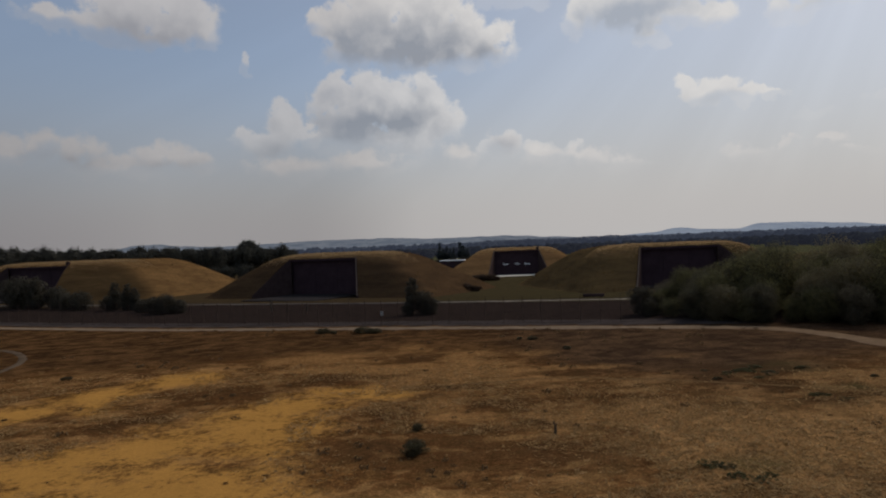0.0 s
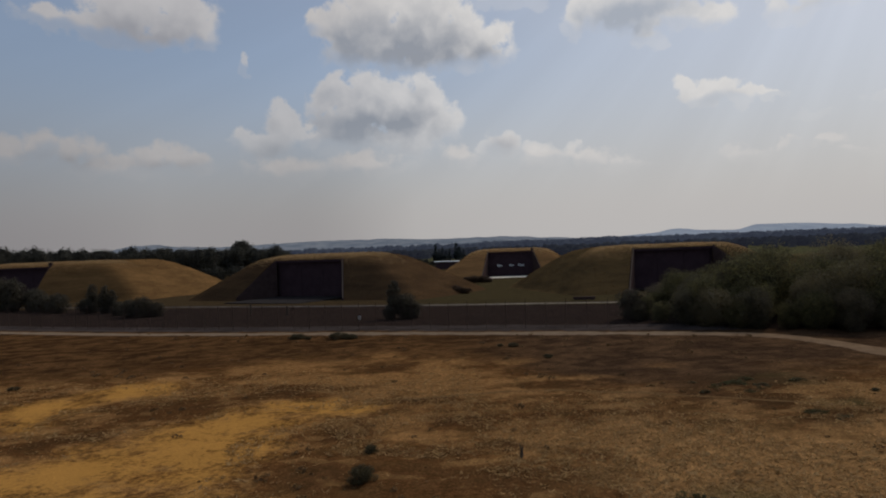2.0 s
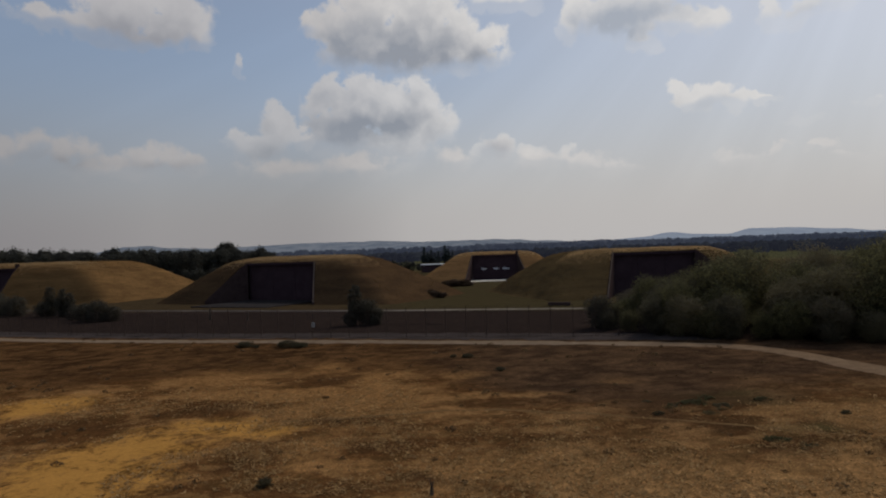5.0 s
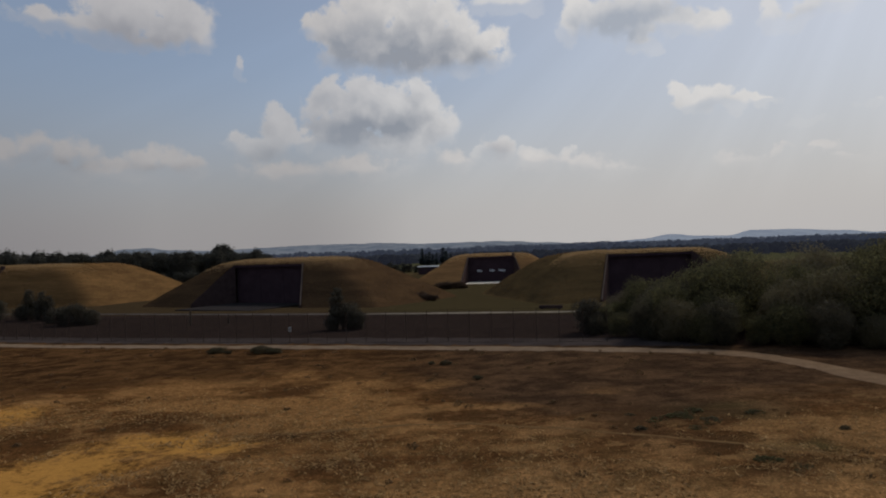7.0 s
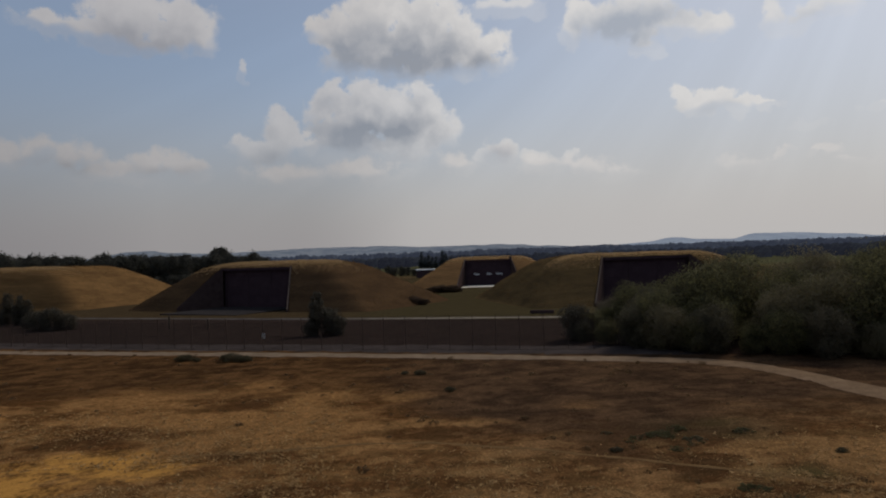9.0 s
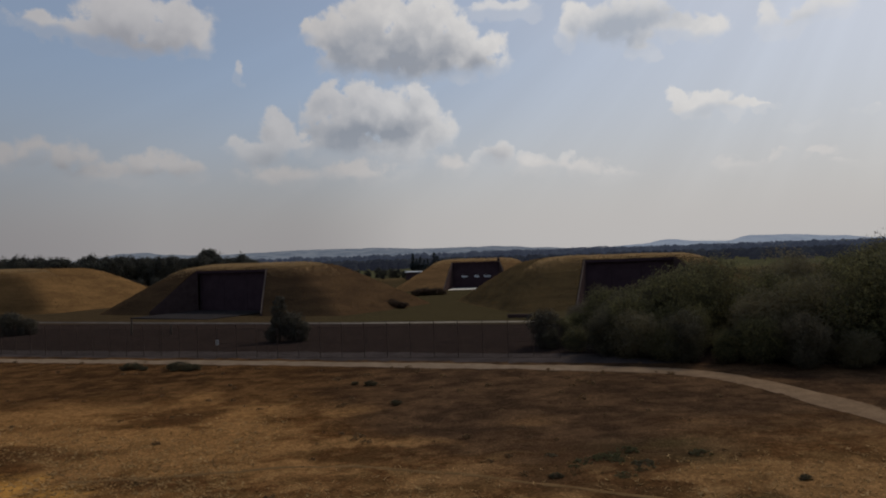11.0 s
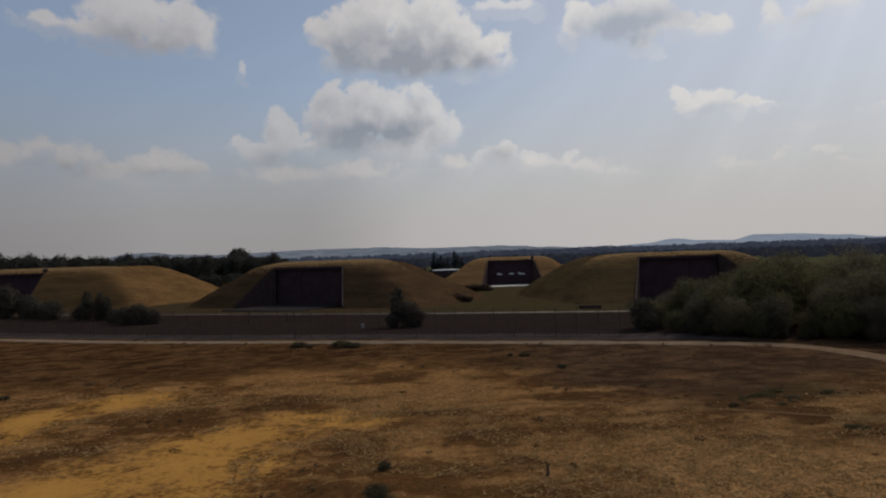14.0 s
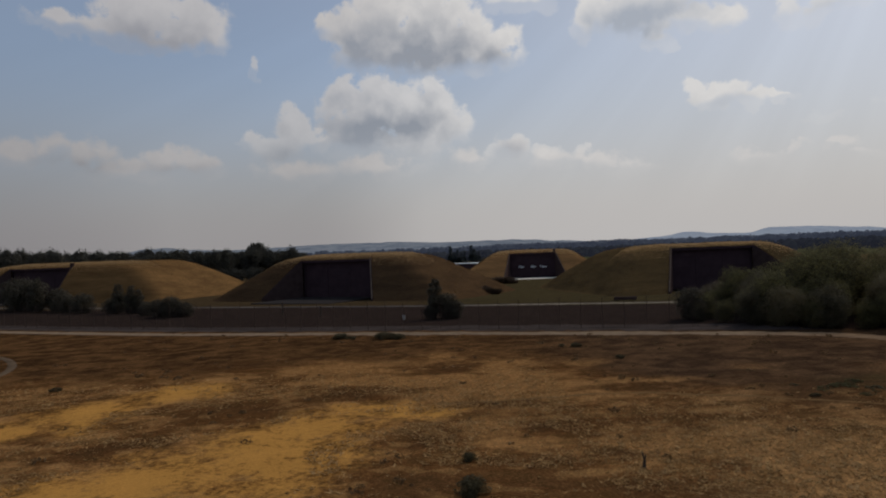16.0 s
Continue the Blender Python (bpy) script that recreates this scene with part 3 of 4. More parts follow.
def road_concrete():
    """Concrete slabs, darker in the west and paler towards the east."""
    m, t, b, _ = material("road_concrete", 0.9)
    p = world_place(t)
    xyz = t.nodes.new("ShaderNodeSeparateXYZ")
    link(t, p, xyz.inputs[0])
    worn = step(t, calc(t, "ADD", grain(t, p, 0.4, 5), calc(t, "MULTIPLY", grain(t, p, 4.0, 3), 0.4)), 0.45, 0.95)
    west_tone = blend(t, worn, (0.0576, 0.0512, 0.048), (0.1056, 0.0928, 0.0848))
    east_tone = blend(t, worn, (0.1472, 0.1248, 0.0992), (0.24, 0.2048, 0.1648))
    link(t, blend(t, step(t, xyz.outputs[0], -20.0, 16.0), west_tone, east_tone), b.inputs["Base Color"])
    bump(t, b, grain(t, p, 6.0, 4), 0.3, 0.03)
    return m


ground()
ribbon("gravel_track", [(-150, 143.5), (-110, 128.6), (-76.6, 115.6), (-60, 109.2), (-42, 102.2), (-34, 99.6), (-23, 96.0), (-0.6, 88.4), (20.6, 80.6), (29.3, 77.2), (34.2, 75.0), (36.9, 72.0), (38.6, 67.6), (39.8, 62.4), (41.0, 57.2), (42.8, 46), (44, 36), (45, 10)],
       (2.0, 2.7), GRAVEL, "pale gravel track curving across the dry heath", "track")
ribbon("fence_path", [(-150, 149.6), (-110, 134.4), (-68, 117.2), (-42, 107.4), (-24.6, 101.6), (-0.5, 93.2), (18.7, 86.2), (27, 83.4), (36, 80.4)], (5.0, 5.0),
       plain("worn_tarmac", (0.040, 0.032, 0.0290), (0.074, 0.059, 0.0530), 0.35), "worn patrol strip of bare ground along the fence", "path", lift=0.06, ragged=0.5)
ribbon("sand_path", [(-68, 93.5), (-59.2, 90.2), (-54.3, 86.3), (-50.6, 81.4), (-48.4, 76.8), (-47.6, 72.2), (-49, 66)], (0.9, 0.9),
       plain("trodden_sand", (0.0736, 0.0512, 0.0336), (0.128, 0.0928, 0.0624), 0.9), "narrow pale footpath bending across the heath", "path", lift=0.06)
ribbon("trodden_trail", [(-4.0, 54.4), (-2.1, 54.3), (3.4, 54.5), (6.4, 55.3), (10.5, 54.8), (14.1, 53.5), (17.4, 51.8), (20.4, 50.2), (23.8, 48.4), (28, 45.8)], (0.35, 0.28),
       plain("trodden_straw", (0.11, 0.064, 0.028), (0.18, 0.108, 0.048), 0.9), "faint pale animal trail across the grass", "path", lift=0.02)
ribbon("service_road", [(-170, 204), (-110, 178), (-59, 156.5), (-34.4, 145.2), (-16.8, 137.8), (-0.5, 132.2), (16.9, 127.8), (33, 123.6), (60, 117), (110, 104)], (2.6, 2.6),
       road_concrete(), "pale concrete service road in front of the shelters", "road")

# ---------------------------------------------------------------- shelters


def earth(half, shoulder_l, shoulder_r, run, run_r, depth, back, wall, crown, wing_l, wing_r, wing_v, seed):
    """The grassed bank of a shelter: front slopes beside the wings, flanks, top and back. Origin: the middle of the doorway's foot; u right, v back."""
    left, right = half + shoulder_l, half + shoulder_r

    def height(u, v):
        top = wall + 0.9 + crown * slope(0, 9, v)
        front = (wall + 0.9) * (v + wing_v) / wing_v
        side_r, side_l = (right + run_r - u) / run_r * top, (left + run + u) / run * top
        rear = (depth + back - v) / back * top
        # the least of all slopes, with rounded hips between them
        soft = 1.15
        least = min(top, front, side_r, side_l, rear)
        h = least - soft * math.log(sum(math.exp(-min(o - least, 30.0) / soft) for o in (top, front, side_r, side_l, rear)))
        h += 0.16 * noise.noise((u * 0.25, v * 0.25, seed)) + 0.07 * noise.noise((u * 0.9, v * 0.9, seed + 4))
        return h

    verts, faces = [], []

    def patch(rows):
        w = len(rows[0])
        o = len(verts)
        for row in rows:
            verts.extend(row)
        faces.extend((o + j * w + i, o + j * w + i + 1, o + (j + 1) * w + i + 1, o + (j + 1) * w + i) for j in range(len(rows) - 1) for i in range(w - 1))

    n = 26
    for sign in (-1, 1):
        edge = (right + run_r if sign > 0 else left + run) + 1.5
        rows = []
        for j in range(15):
            v = -wing_v - 0.8 + (wing_v + 0.8) * j / 14
            start = half + 0.3 + (wing_r if sign > 0 else wing_l) * min(-v / wing_v, 1.0)
            row = []
            for i in range(n + 1):
                u = sign * (start + (edge - start) * i / n)
                row.append((u, v, max(height(u, v), -0.4)))
            rows.append(row if sign > 0 else row[::-1])
        patch(rows)
    rows = []
    us = [-(left + run + 1.5) + (left + right + run + run_r + 3) * i / 70 for i in range(71)]
    for j in range(44):
        v = (depth + back + 1.5) * j / 43
        rows.append([(u, v, max(height(u, v), -0.4) if v > 0.01 or abs(u) > half else max(height(u, 0.0), wall + 0.1)) for u in us])
    patch(rows)
    return verts, faces


def blades_on(me, seed, count):
    """Stems of long grass all over a bank, in one mesh."""
    rng = np.random.default_rng(seed)
    co = np.array([v.co for v in me.vertices])
    quads = np.array([p.vertices[:] for p in me.polygons])
    quads = quads[co[quads].mean(1)[:, 2] > 0.3]
    q = co[quads[rng.integers(0, len(quads), count)]]
    a, b = rng.random((count, 1)), rng.random((count, 1))
    at = (q[:, 0] * (1 - a) + q[:, 1] * a) * (1 - b) + (q[:, 3] * (1 - a) + q[:, 2] * a) * b
    h = rng.uniform(0.12, 0.36, count)
    turn = rng.uniform(0, np.pi, count)
    w = np.c_[np.cos(turn), np.sin(turn), np.zeros(count)] * (h * 0.32)[:, None]
    tip = at + np.c_[rng.normal(scale=0.35, size=(count, 2)) * h[:, None], h]
    verts = np.stack([at - w, at + w, tip], 1).reshape(-1, 3)
    verts[:, 2] -= 0.03
    return mesh_of("long_grass", verts, [(3 * k, 3 * k + 1, 3 * k + 2) for k in range(count)], BANK_GRASS)


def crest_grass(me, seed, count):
    """Tall stems along the top of a bank; their pale colour paints its sunlit rim."""
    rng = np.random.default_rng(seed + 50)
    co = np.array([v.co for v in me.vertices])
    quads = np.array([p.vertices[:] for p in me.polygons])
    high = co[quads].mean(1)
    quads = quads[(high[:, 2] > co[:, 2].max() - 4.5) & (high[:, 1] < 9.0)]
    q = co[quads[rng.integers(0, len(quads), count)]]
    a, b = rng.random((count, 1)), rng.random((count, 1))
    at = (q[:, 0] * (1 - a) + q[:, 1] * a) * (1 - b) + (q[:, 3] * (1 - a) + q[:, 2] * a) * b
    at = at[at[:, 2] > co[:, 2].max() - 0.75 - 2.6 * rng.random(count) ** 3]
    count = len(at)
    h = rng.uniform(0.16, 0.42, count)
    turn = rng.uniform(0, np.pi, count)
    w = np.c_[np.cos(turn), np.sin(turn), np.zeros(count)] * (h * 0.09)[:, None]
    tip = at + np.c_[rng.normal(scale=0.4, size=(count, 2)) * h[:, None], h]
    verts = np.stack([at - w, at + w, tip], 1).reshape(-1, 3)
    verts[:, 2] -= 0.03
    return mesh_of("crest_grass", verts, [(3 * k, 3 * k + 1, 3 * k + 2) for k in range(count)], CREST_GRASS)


def scrawl(ob, half, wall):
    """Three white painted marks, too far off to read."""
    for u, bars in ((-4.6, 3), (0.4, 2), (4.6, 4)):
        bm = bmesh.new()
        for j in range(bars):
            a = (j - bars / 2) * 0.75
            low = 3.9 + (0.5, 0.1, 0.35, 0.0)[j]
            box(bm, u + a, u + a + 0.2, 0.78, 0.82, low, low + (0.9, 1.3, 0.7, 1.0)[j])
        box(bm, u - 1.2, u + 1.1, 0.77, 0.81, 4.5, 4.75)
        part("painted_mark", bm, WHITE_PAINT, ob, "white painted scrawl")


def shelter(x, y, base, angle, wall, shoulder_l=7.0, shoulder_r=7.0, run=15.5, run_r=None, depth=22.0, back=16.0, crown=0.45, marks=False, pale_edge=(), seed=1, label="", half=10.1, wing_l=6.3, wing_r=6.3, wing_v=9.4, foot=6.0, apron=None, turf=None, vent=False):
    ob = thing("bunker", pose(x, y, base, 0, 0, angle), label, "bunker", "grassed bunkers")
    v, f = earth(half, shoulder_l, shoulder_r, run, run_r or run, depth, back, wall, crown, wing_l, wing_r, wing_v, seed)
    me = mesh_of("earth_bank", v, f, turf or MOUND_GRASS, True)
    lay("earth_bank", me, ob, "long dry golden grass on a sloping bank")
    lay("long_grass", blades_on(me, seed, 7000), ob, "long dry grass stems")["kind"] = "stuff"
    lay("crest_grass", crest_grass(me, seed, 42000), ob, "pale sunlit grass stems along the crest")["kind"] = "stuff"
    # wing walls with sloping tops
    for sign in (-1, 1):
        bm = bmesh.new()
        a, b = Vector((sign * half, 0)), Vector((sign * (half + (wing_r if sign > 0 else wing_l)), -wing_v))
        n = Vector((-(b - a).y, (b - a).x)).normalized() * 0.2
        ring = [(a + n, wall + 0.25), (b + n, 0.45), (b - n, 0.45), (a - n, wall + 0.25)]
        tops = [bm.verts.new((p.x, p.y, z)) for p, z in ring]
        feet = [bm.verts.new((p.x, p.y, -0.8)) for p, z in ring]
        bm.faces.new(tops)
        bm.faces.new(feet[::-1])
        for k in range(4):
            bm.faces.new((tops[k], feet[k], feet[(k + 1) % 4], tops[(k + 1) % 4]))
        bmesh.ops.recalc_face_normals(bm, faces=bm.faces)
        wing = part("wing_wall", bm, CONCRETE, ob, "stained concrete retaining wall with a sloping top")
        bm = bmesh.new()
        n *= 0.45
        ring = [(a + n, wall + 0.25), (b + n, 0.45), (b - n, 0.45), (a - n, wall + 0.25)]
        tops = [bm.verts.new((p.x, p.y, z + 0.16)) for p, z in ring]
        feet = [bm.verts.new((p.x, p.y, z + 0.004)) for p, z in ring]
        bm.faces.new(tops)
        bm.faces.new(feet[::-1])
        for k in range(4):
            bm.faces.new((tops[k], feet[k], feet[(k + 1) % 4], tops[(k + 1) % 4]))
        bmesh.ops.recalc_face_normals(bm, faces=bm.faces)
        part("coping", bm, PALE_COPING if sign in pale_edge else CONCRETE, wing, "sloping concrete coping")
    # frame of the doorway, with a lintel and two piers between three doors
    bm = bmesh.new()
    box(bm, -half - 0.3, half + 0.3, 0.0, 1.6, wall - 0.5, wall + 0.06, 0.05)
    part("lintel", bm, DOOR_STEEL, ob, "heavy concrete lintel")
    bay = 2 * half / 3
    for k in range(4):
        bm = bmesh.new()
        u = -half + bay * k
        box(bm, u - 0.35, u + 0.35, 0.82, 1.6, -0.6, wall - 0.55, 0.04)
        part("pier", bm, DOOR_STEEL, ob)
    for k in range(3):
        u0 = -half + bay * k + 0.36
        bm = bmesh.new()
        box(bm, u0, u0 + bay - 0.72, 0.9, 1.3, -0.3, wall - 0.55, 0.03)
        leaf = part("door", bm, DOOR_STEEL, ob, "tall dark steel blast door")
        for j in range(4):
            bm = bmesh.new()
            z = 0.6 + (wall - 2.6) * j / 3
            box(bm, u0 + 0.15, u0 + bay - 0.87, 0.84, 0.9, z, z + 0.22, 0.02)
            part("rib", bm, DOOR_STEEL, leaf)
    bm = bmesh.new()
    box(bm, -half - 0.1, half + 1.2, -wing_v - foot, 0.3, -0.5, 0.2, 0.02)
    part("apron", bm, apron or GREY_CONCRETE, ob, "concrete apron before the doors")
    if vent:
        bm = bmesh.new()
        box(bm, half - 0.9, half + 0.1, 0.3, 1.2, wall + 0.2, wall + 1.35, 0.08)
        part("ventilator", bm, CONCRETE, ob, "small dark ventilator box on the lintel")
    if marks:
        scrawl(ob, half, wall)
    return ob


shelter(-30.7, 172.6, 0.95, -26.8, 9.1, seed=2, pale_edge=(1,), turf=MOUND_SHADED, shoulder_r=9.0, run=16.0, run_r=17.0, wing_l=4.9, depth=15.0, back=14.0, foot=9.0, label="grass-covered concrete bunker with dark steel doors, its front in shade")
shelter(-122.8, 206.4, 0.9, -12.0, 9.6, half=10.5, wing_r=1.0, depth=30.0, shoulder_r=20.0, run_r=17.0, seed=5, vent=True, label="long golden-grassed bunker with a dark doorway behind shrubs")
shelter(31.0, 291.0, -1.2, -8.0, 10.3, shoulder_l=6.0, shoulder_r=6.0, run=17.0, depth=10, crown=0.6, seed=9, wing_l=1.6, wing_r=4.5, wing_v=18.0, foot=8.0, pale_edge=(-1, 1), marks=True, vent=True, turf=MOUND_SUNLIT, apron=PALE_CONCRETE, label="small far bunker with white marks on its dark doors", half=9.4)
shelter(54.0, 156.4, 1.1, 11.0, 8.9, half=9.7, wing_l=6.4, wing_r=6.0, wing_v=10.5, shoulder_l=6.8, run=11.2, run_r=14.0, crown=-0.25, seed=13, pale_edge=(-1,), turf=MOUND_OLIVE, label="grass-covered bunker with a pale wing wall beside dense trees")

# ---------------------------------------------------------------- trees


def crown_mesh(name, seed, cards, rx, rz, size, mat, lumps=26, low=0.0, taper=0.0):
    """A crown of many small leaf sprays, gathered in uneven clumps with gaps. Height 2 rz from z = low."""
    rng = np.random.default_rng(seed)
    ang, up = rng.uniform(0, 2 * np.pi, lumps), rng.uniform(-0.95, 0.95, lumps)
    rad = np.sqrt(1 - up**2) * rng.uniform(0.35, 0.86, lumps)
    narrow = 1 - taper * (up + 1) / 2
    mid = np.c_[rad * np.cos(ang) * rx * narrow, rad * np.sin(ang) * rx * narrow, low + rz + up * rz * 0.78]
    r = rng.uniform(0.22, 0.46, lumps) * min(rx, rz) * np.clip(narrow, 0.45, 1)
    pick = rng.choice(lumps, cards, p=r**2 / (r**2).sum())
    d = rng.normal(size=(cards, 3))
    d /= np.linalg.norm(d, axis=1)[:, None]
    at = mid[pick] + d * (r[pick] * (rng.uniform(0.66, 1.1, cards) + np.abs(rng.normal(scale=0.13, size=cards))))[:, None]
    at[:, 2] = np.maximum(at[:, 2], low + 0.05)
    t = np.cross(d + rng.normal(scale=0.6, size=d.shape), rng.normal(size=d.shape))
    t /= np.linalg.norm(t, axis=1)[:, None] + 1e-9
    s = np.cross(d, t)
    w = size * rng.uniform(0.6, 1.4, cards)[:, None]
    verts = np.stack([at - t * w, at + s * w * 0.55, at + t * w, at - s * w * 0.55], 1).reshape(-1, 3)
    faces = [(4 * k, 4 * k + 1, 4 * k + 2, 4 * k + 3) for k in range(cards)]
    return mesh_of(name, verts, faces, mat)


def trunk_mesh(seed, height, radius, spread_by):
    rng = random.Random(seed)
    bm = bmesh.new()
    fork = height * 0.45
    limb(bm, (0, 0, -0.4), (0.1, 0.05, fork), radius, radius * 0.7)
    for k in range(6):
        a = k * 1.05 + rng.uniform(-0.3, 0.3)
        end = (math.cos(a) * spread_by, math.sin(a) * spread_by, height * rng.uniform(0.65, 0.95))
        limb(bm, (0.1, 0.05, fork * rng.uniform(0.6, 1.0)), end, radius * 0.45, radius * 0.12, 5)
    me = bpy.data.meshes.new("trunk")
    bm.to_mesh(me)
    bm.free()
    me.materials.append(BARK)
    return me


def tree_kind(name, seed, height, rx, cards, size, mat, low, lumps, label, taper=0.0, category="tree", group=""):
    ob = thing(name, pose(0, 0, -500), label, category, group)
    lay("trunk", trunk_mesh(seed, height * 0.8, height * 0.022 + 0.03, rx * 0.55), ob)
    lay("crown", crown_mesh("crown", seed, cards, rx, (height - low) / 2, size, mat, lumps, low, taper), ob)
    return ob


def plant(first, x, y, scale=1.0, turn=0.0, tall=1.0, sink=0.1, label=""):
    ob = copy_thing(first, pose(x, y, ground_z(x, y) - sink, 0, 0, turn))
    ob.scale = (scale, scale, scale * tall)
    return tagged(ob, label)


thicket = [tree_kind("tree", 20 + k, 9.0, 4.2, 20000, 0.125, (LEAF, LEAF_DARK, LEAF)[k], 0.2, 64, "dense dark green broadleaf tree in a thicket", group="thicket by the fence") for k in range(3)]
# height of the tree tops along the thicket
THICKET_TOP = [(24.0, 3.6), (30.0, 5.8), (33.0, 7.1), (36.0, 8.5), (40.0, 10.1), (43.0, 10.9), (47.0, 11.3), (52.0, 11.9), (58.0, 12.4), (90.0, 12.8)]
rng = random.Random(4)
for row, (shift, height, gap) in enumerate(((2.6, 4.2, 3.4), (5.5, 7.6, 4.4), (10.0, 11.0, 5.4), (16.5, 13.5, 5.8))):
    x = 26.5 + 1.5 * row
    while x < 80:
        edge = 90.5 - (x - 24.5) * 1.6 if x < 31 else 80.1 - (x - 31) * 0.74 if x < 40 else 73.4 - (x - 40) * 0.3
        ty = edge + shift
        for (x0, z0), (x1, z1) in zip(THICKET_TOP, THICKET_TOP[1:]):
            if x0 <= x:
                top = z0 + (z1 - z0) * min((x - x0) / (x1 - x0), 1.0)
        tall = min(height * rng.uniform(0.65, 1.15), (top - ground_z(x, ty)) * rng.uniform(0.82, 1.04))
        plant(thicket[rng.choice((0, 1, 2))], x + rng.uniform(-0.8, 0.8), ty + rng.uniform(-1, 1), tall / 9.0 * 1.08, rng.uniform(0, 360), rng.uniform(0.88, 1.0))
        x += gap * rng.uniform(0.75, 1.2) * (0.62 if x < 37 else 1.0)

shrub = tree_kind("shrub", 31, 5.0, 2.6, 5200, 0.16, LEAF_SHRUB, 0.0, 80, "dark green rounded shrub by the fence", category="shrub")
slim = tree_kind("tree", 32, 7.2, 1.7, 4800, 0.16, LEAF_SHRUB, 0.0, 110, "slim dark green young tree behind the fence", taper=0.3)
bramble = tree_kind("shrub", 33, 5.0, 3.0, 3600, 0.2, LEAF_BROWN, 0.0, 30, "low dark brown shrub standing in for the dark foot of a bunker bank", category="shrub")
conifer = tree_kind("tree", 35, 6.6, 1.7, 4200, 0.15, LEAF_SHRUB, 0.0, 60, "single dark green upright young tree by the fence", taper=0.5)
plant(conifer, -5.3, 107.4, 1.0, 20)
plant(shrub, -3.5, 106.9, 0.72, 70, 1.0)
plant(shrub, -2.4, 106.2, 0.5, 200, 1.0)
plant(shrub, -6.0, 106.4, 0.4, 150, 1.0)
plant(shrub, 26.2, 91.0, 0.75, 10)
for x, y, s, k in ((-101, 166, 1.5, 0), (-96, 160, 1.25, 1), (-106, 170, 1.6, 0), (-89, 158, 0.9, 0), (-70.6, 146.0, 0.98, 1), (-67.0, 143.5, 0.92, 1), (-65.2, 143.0, 0.8, 1), (-56.2, 131.5, 0.72, 0), (-53.4, 129.8, 0.82, 0), (-51.0, 130.5, 0.6, 0), (-72.5, 147.0, 0.7, 0), (-60.5, 136.0, 0.6, 0),
                   (-93, 163, 1.1, 0), (-110, 176, 1.4, 0), (-80, 150, 0.9, 0), (-85, 154, 0.8, 0)):
    plant((shrub, slim)[k], x, y, s, x * 37 % 360, 1.0, 0.5)
# Most of these shrubs stand in for shaded steep cuts at the banks' feet.
for x, y, s in ((-4.2, 172.8, 0.6), (-2.4, 172.0, 0.74), (-0.6, 171.2, 0.66), (1.4, 170.2, 0.8), (3.2, 169.2, 0.68), (4.8, 168.3, 0.74), (6.4, 167.4, 0.6), (7.8, 166.6, 0.5), (8.8, 218.4, 0.7), (10.8, 219.2, 0.8), (12.8, 220.2, 0.85), (14.8, 221.0, 0.8), (16.4, 221.8, 0.6), (-60.0, 192.0, 0.7), (-57.0, 189.0, 0.6)):
    plant(bramble, x, y, s, x * 61 % 360, 0.55)

CONIFERS = [(-6.9, 570, 17.0), (-4.0, 576, 12.0), (10.4, 570, 17.5), (13.0, 575, 14.5), (-1.0, 572, 14.0), (5.0, 585, 12.5), (2.0, 570, 11.5), (17.0, 590, 12.0)]
far_kind = [tree_kind("tree", 40 + k, 18.0, 6.8, 2600, 0.55, LEAF_FAR, 0.5, 44, "distant dark broadleaf tree in the belt behind the bunkers", group="belt of trees") for k in range(3)]
rng = random.Random(8)
for k in range(190):
    a = radians(-47 + 34.5 * k / 189 + rng.uniform(-0.3, 0.3))
    r = rng.uniform(440, 500)
    plant(far_kind[k % 3], math.sin(a) * r, math.cos(a) * r, rng.uniform(0.92, 1.12) * (1.09 - 0.30 * k / 189), rng.uniform(0, 360), rng.uniform(1.08, 1.22), 0.5)
# The needles' bluish tone holds the haze of the distance.
far_conifer = tree_kind("tree", 52, 16.0, 3.6, 3000, 0.36, leafy("far_conifer_leaf", (0.030, 0.038, 0.040), (0.055, 0.066, 0.066)), 0.6, 70, "tall dark conifer standing far off on the plain", taper=0.75)
big_tree = tree_kind("tree", 47, 25.5, 8.4, 6000, 0.62, LEAF_FAR, 8.0, 110, "tall round tree standing above the belt")
plant(big_tree, -137, 481, 0.95, 40, 0.93, 0.3)
for k in range(16):
    x = -150 + 95 * k / 15 + rng.uniform(-2, 2)
    plant(far_kind[k % 3], x, rng.uniform(300, 330), rng.uniform(0.42, 0.58), rng.uniform(0, 360), 0.9, 0.4)

for x, y, h in CONIFERS:
    plant(far_conifer, x + 4.0, y, h / 16.0 * 1.02, x * 13 % 360, 1.0, 0.3)
for k in range(26):
    x = -75 + 130 * k / 25 + rng.uniform(-2, 2)
    plant(far_kind[k % 3], x, rng.uniform(425, 450), rng.uniform(0.36, 0.50), rng.uniform(0, 360), 0.9, 0.4, "low far tree in the hedge behind the shed")


